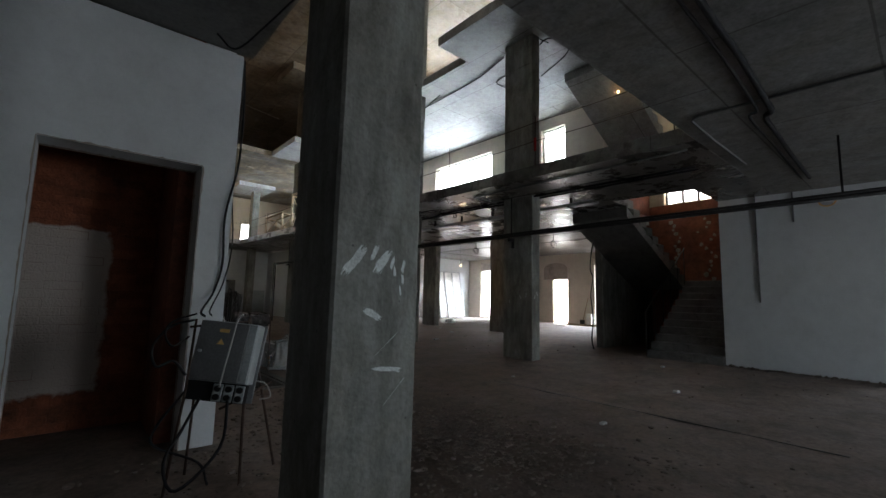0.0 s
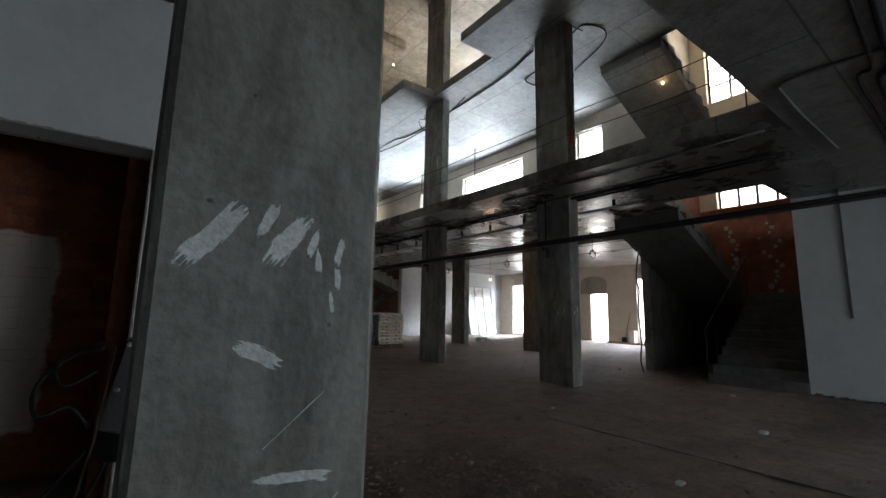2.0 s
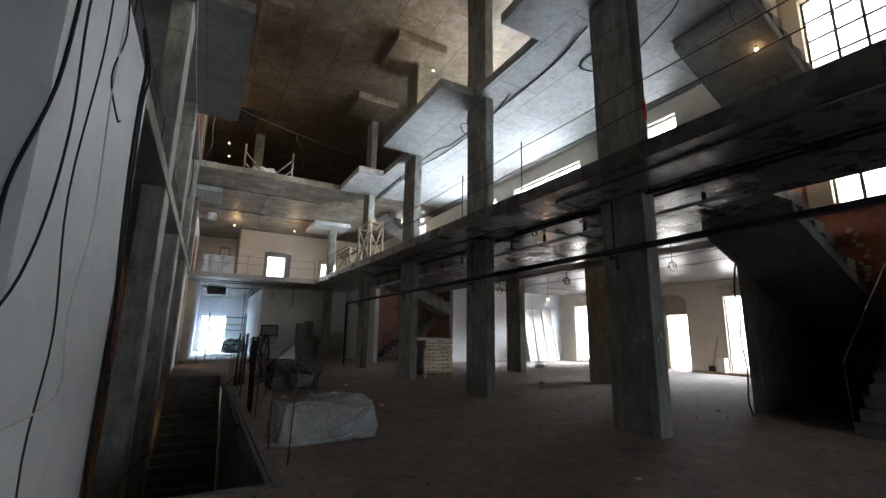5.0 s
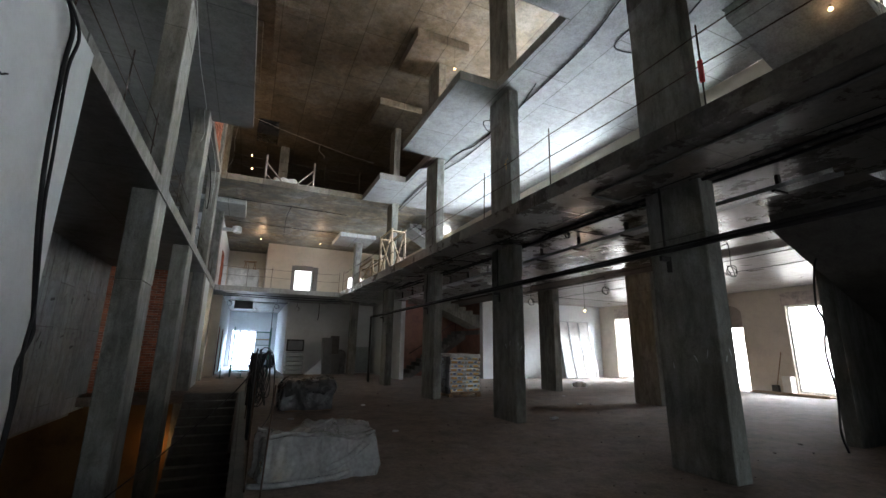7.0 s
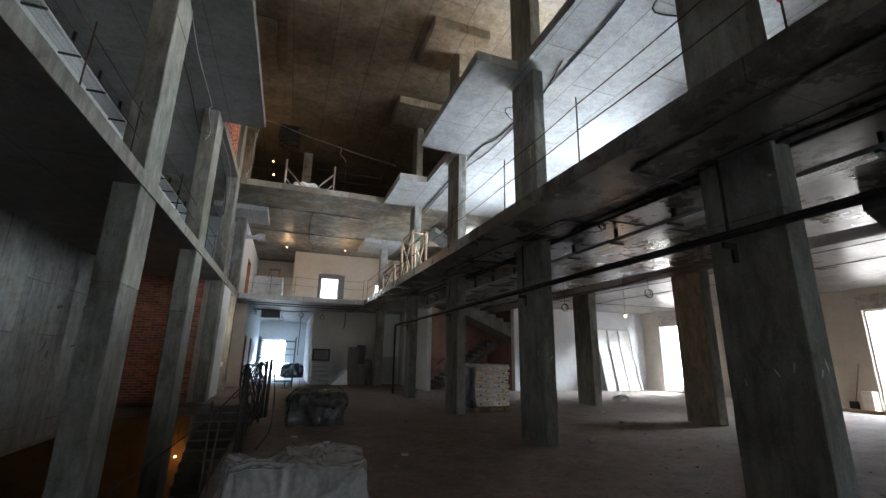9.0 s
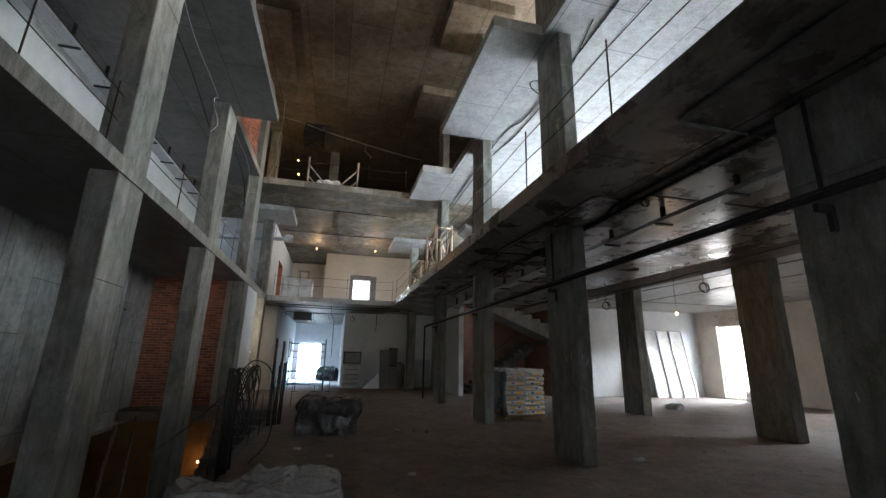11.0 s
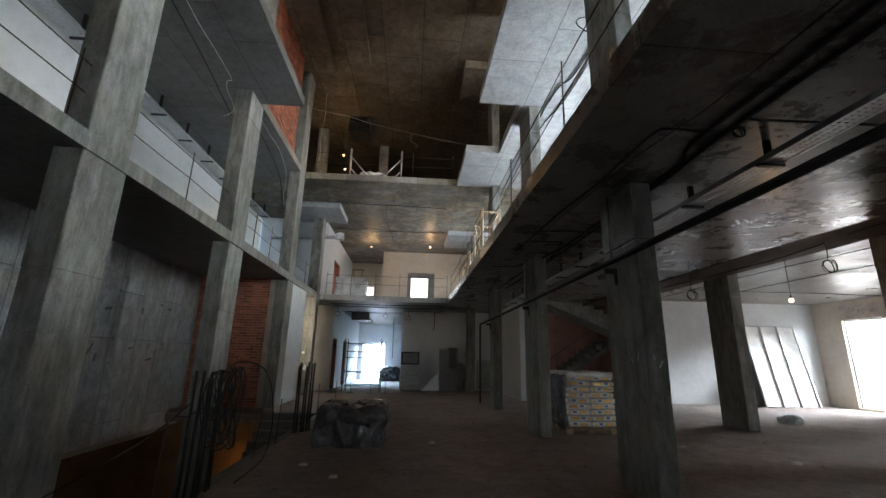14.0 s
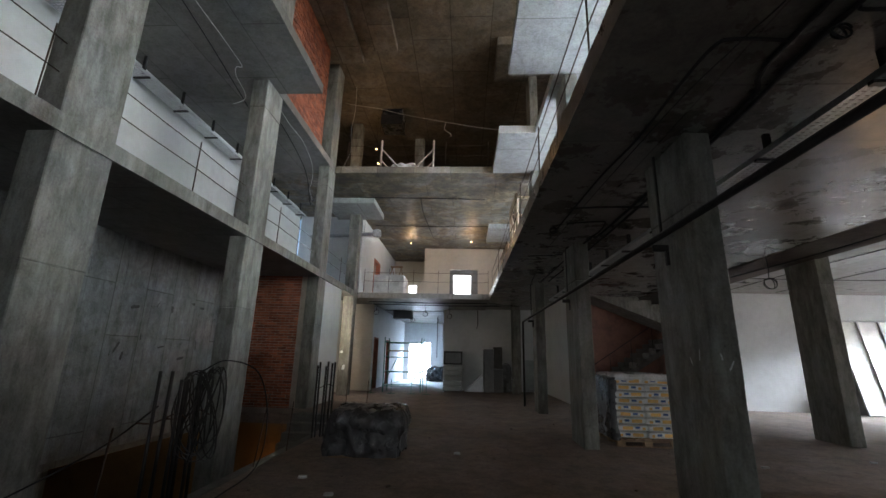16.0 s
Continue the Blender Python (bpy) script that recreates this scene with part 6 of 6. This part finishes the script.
for row in ((9.6, 1.5, 0.1, 0.016, 100, 37), (9.75, 1.45, 0.1, 0.014, 60, 38)):
    smear(*row, "W", 7.32)
for row in ((5.5, 1.35, 0.12, 0.016, 100, 42), (5.65, 1.3, 0.1, 0.014, 60, 43), (5.95, 1.2, 0.08, 0.012, 80, 44)):
    smear(*row, "W", 7.34)
for row in ((0.8, 1.0, 0.25, 0.12, 80, 39), (0.7, 1.55, 0.12, 0.1, 20, 40)):
    smear(*row, "S", 21.9)
# yellow chalk arrow on a gallery column
mark = tagged(obj("chalk_arrow", boxes((7.31, 7.318, 9.6, 9.61, 5.25, 5.5), (7.31, 7.318, 9.52, 9.6, 5.48, 5.492), (7.31, 7.318, 9.61, 9.68, 5.4, 5.412)), YELLOW), "yellow chalk arrow on a column", "chalk mark")

# broken brick-red arris of the doorway in the white wall
for x0, z0, x1, z1, lab in ((0.82, 0.0, 0.82, 2.3, "right"), (-0.2, 2.3, 0.82, 2.3, "top"), (-0.2, 0.0, -0.2, 2.3, "side")):
    bm = bmesh.new()
    n = 46
    prev = None
    for i in range(n + 1):
        f = i / n
        x, z = x0 + (x1 - x0) * f, z0 + (z1 - z0) * f
        k = 0.004 + 0.018 * abs(noise.noise(Vector((f * 19, x0 * 5, z0)))) + 0.004 * rng.random()
        ox, oz = (k, 0) if x0 == x1 and x0 > 0 else (-k, 0) if x0 == x1 else (0, k)
        ring = [bm.verts.new((x, 3.824, z)), bm.verts.new((x + ox, 3.824, z + oz)), bm.verts.new((x + ox, 3.84, z + oz)), bm.verts.new((x - ox * 0.2, 4.1, z - oz * 0.2))]
        if prev:
            for a in range(3):
                bm.faces.new((prev[a], prev[a + 1], ring[a + 1], ring[a]))
        prev = ring
    bmesh.ops.recalc_face_normals(bm, faces=bm.faces[:])
    structure("door_arris", bm, MORTAR, "broken mortar edge of the raw doorway", "trim")

# dark patches and tie marks on the formwork wall
for k in range(22):
    y, z = rng.uniform(9.5, 17.4), rng.choice((1.3, 1.5, 1.7, 2.3, 2.5)) + rng.uniform(-0.12, 0.12)
    row = (y, z, rng.uniform(0.06, 0.26), rng.uniform(0.02, 0.07), rng.choice((0, 10, 60, 80, 95)), 100 + k)
    ob = smear(*row, "E", -1.5)
    ob.data.materials[0] = PATCH
    tagged(ob, "dark mortar patch on the formwork concrete wall", "mortar patch", group="wall patches")
for y in (7.0, 7.85, 8.7, 9.55, 10.4, 11.25, 12.1, 12.95, 13.8, 14.65, 15.5, 16.35, 17.2):
    tagged(obj("formwork_ridge", boxes((-1.502, -1.494, y - 0.005, y + 0.005, -0.1, 3.2)), CONC_WALL), "thin cast ridge between formwork boards", "ridge", group="formwork ridges")

# ---------------------------------------------------------------- debris
tagged(obj("bucket_lid", prism([(1.375 + 0.13 * math.cos(a * math.pi / 12), 5.6 + 0.13 * math.sin(a * math.pi / 12)) for a in range(24)], 0.012, 0.03, 0.004), BLUE), "blue plastic bucket lid on the floor", "lid")
bits = bmesh.new()
for i in range(4600):
    near = i < 4000
    x, y = ((1.9 + rng.gauss(0, 1.0), 3.2 + rng.gauss(0, 1.4)) if i % 2 else (2.9 + rng.gauss(0, 0.55), 2.5 + rng.gauss(0, 0.7))) if near else (rng.uniform(2.8, 11), rng.uniform(0, 22))
    if x < 2.62 and y > 5.7 or (0.75 < x < 1.25 and 1.2 < y < 1.7) or (x < 1.12 and y > 3.8):
        continue
    c = bmesh.new()
    r = abs(rng.gauss(0.0, 0.01)) + 0.004
    bmesh.ops.create_icosphere(c, subdivisions=1, radius=r)
    s = Vector((rng.uniform(0.7, 1.6), rng.uniform(0.7, 1.5), rng.uniform(0.3, 0.7)))
    tw = Matrix.Rotation(rng.uniform(0, 6.28), 4, "Z")
    for v in c.verts:
        v.co = tw @ Vector((v.co.x * s.x, v.co.y * s.y, v.co.z * s.z)) + Vector((x, y, r * 0.3))
        v.co += 0.25 * r * Vector(noise.noise_vector(v.co * 40))
    merge(bits, c)
tagged(obj("rubble", bits, RUBBLE), "crumbled mortar and small stones on the floor", "rubble", kind="stuff")
for x, y, s in ((4.3, 2.15, 0.05), (1.75, 5.35, 0.09), (5.6, 4.4, 0.035), (3.4, 11.2, 0.06), (3.9, 10.6, 0.05), (8.35, 9.6, 0.12), (8.9, 3.4, 0.05), (6.6, 2.3, 0.06), (9.6, 12.6, 0.06), (10.6, 11.4, 0.07), (11.6, 13.2, 0.05), (4.9, 9.4, 0.05), (5.2, 12.8, 0.05), (9.9, 15.8, 0.05)):
    tagged(obj("scrap", lump(x, y, s * 1.6, s, 0.0, s * 0.5, x, s * 0.2, 0.4, 5), SCRAP), "pale scrap of paper or plaster on the floor", "scrap", group="scraps on the floor")


# cast joint between two floor bays, a shallow ridge of set mortar
tagged(obj("floor_joint", boxes((5.147, 5.155, 0.4, 4.4, -0.03, -0.001)), CONC_DARK), "dark joint between two bays of the screed floor", "floor joint")


# ---------------------------------------------------------------- bricks, last
def brick_wall(parent, place, rows, cols, bl, bh, joint, limit, mats, seed):
    """Bricks in running bond; place(u, v) gives a pose for the brick whose middle is at u along and v up."""
    r = random.Random(seed)
    base = {}
    for key, w in (("full", bl), ("half", bl / 2 - joint / 2)):
        for m in {id(q): q for q in mats}.values():
            fat = 0.0062 if m is LIMEBRICK else 0.0
            bm = boxes((-w / 2 - fat, w / 2 + fat, -0.03, 0.03, -bh / 2 - fat, bh / 2 + fat), bevel=0.004)
            me = bpy.data.meshes.new("brick")
            bm.to_mesh(me)
            bm.free()
            me.materials.append(m)
            base[key, id(m)] = me
    made, rest = 0, {}
    for j in range(rows):
        u = 0.0
        i = 0
        while u < cols * (bl + joint) - 0.05:
            half = (j % 2 == 1 and i == 0)
            w = bl / 2 - joint / 2 if half else bl
            if u + w > cols * (bl + joint):
                half, w = True, bl / 2 - joint / 2
                if u + w > cols * (bl + joint):
                    break
            m = mats[0]
            mat4 = place(u + w / 2, j * (bh + joint) + bh / 2, r.uniform(-0.006, 0.004)) @ pose(0, 0, 0, 0, r.uniform(-0.8, 0.8), r.uniform(-1, 1))
            if made < limit:
                ob = new("brick", base["half" if half else "full", id(m)])
                ob.parent = parent
                ob.matrix_world = mat4
                made += 1
            else:
                rest.setdefault(id(m), (m, []))[1].append((mat4, w))
            u += w + joint
            i += 1
    for m, items in rest.values():
        verts, faces = [], []
        for mat4, w in items:
            o = len(verts)
            verts += [mat4 @ Vector((x, y, z)) for z in (-bh / 2, bh / 2) for x, y in ((-w / 2, -0.03), (w / 2, -0.03), (w / 2, 0.03), (-w / 2, 0.03))]
            faces += [[o + k for k in f] for f in ((3, 2, 1, 0), (4, 5, 6, 7), (0, 1, 5, 4), (1, 2, 6, 5), (2, 3, 7, 6), (3, 0, 4, 7))]
        me = bpy.data.meshes.new("brickwork")
        me.from_pydata(verts, [], faces)
        me.materials.append(m)
        ob = tagged(new("brickwork", me), kind="stuff")
        ob.parent = parent


brick_wall(bpy.data.objects["wall_brick"], lambda u, v, d: pose(-1.5 + u, 17.902 + d, -0.28 + v), 52, 8, 0.24, 0.065, 0.011, 300, [BRICK], 1)
brick_wall(bpy.data.objects["wall_niche"], lambda u, v, d: pose(-1.15 + u, 4.974 + d, 0.01 + v), 34, 7, 0.25, 0.065, 0.012, 300, [LIMEBRICK], 2)
brick_wall(bpy.data.objects["wall_third_brick"], lambda u, v, d: pose(0.948 - d, 12.85 + u, T2 + 0.01 + v, 0, 0, 90), 45, 16, 0.25, 0.065, 0.012, 0, [BRICK], 3)
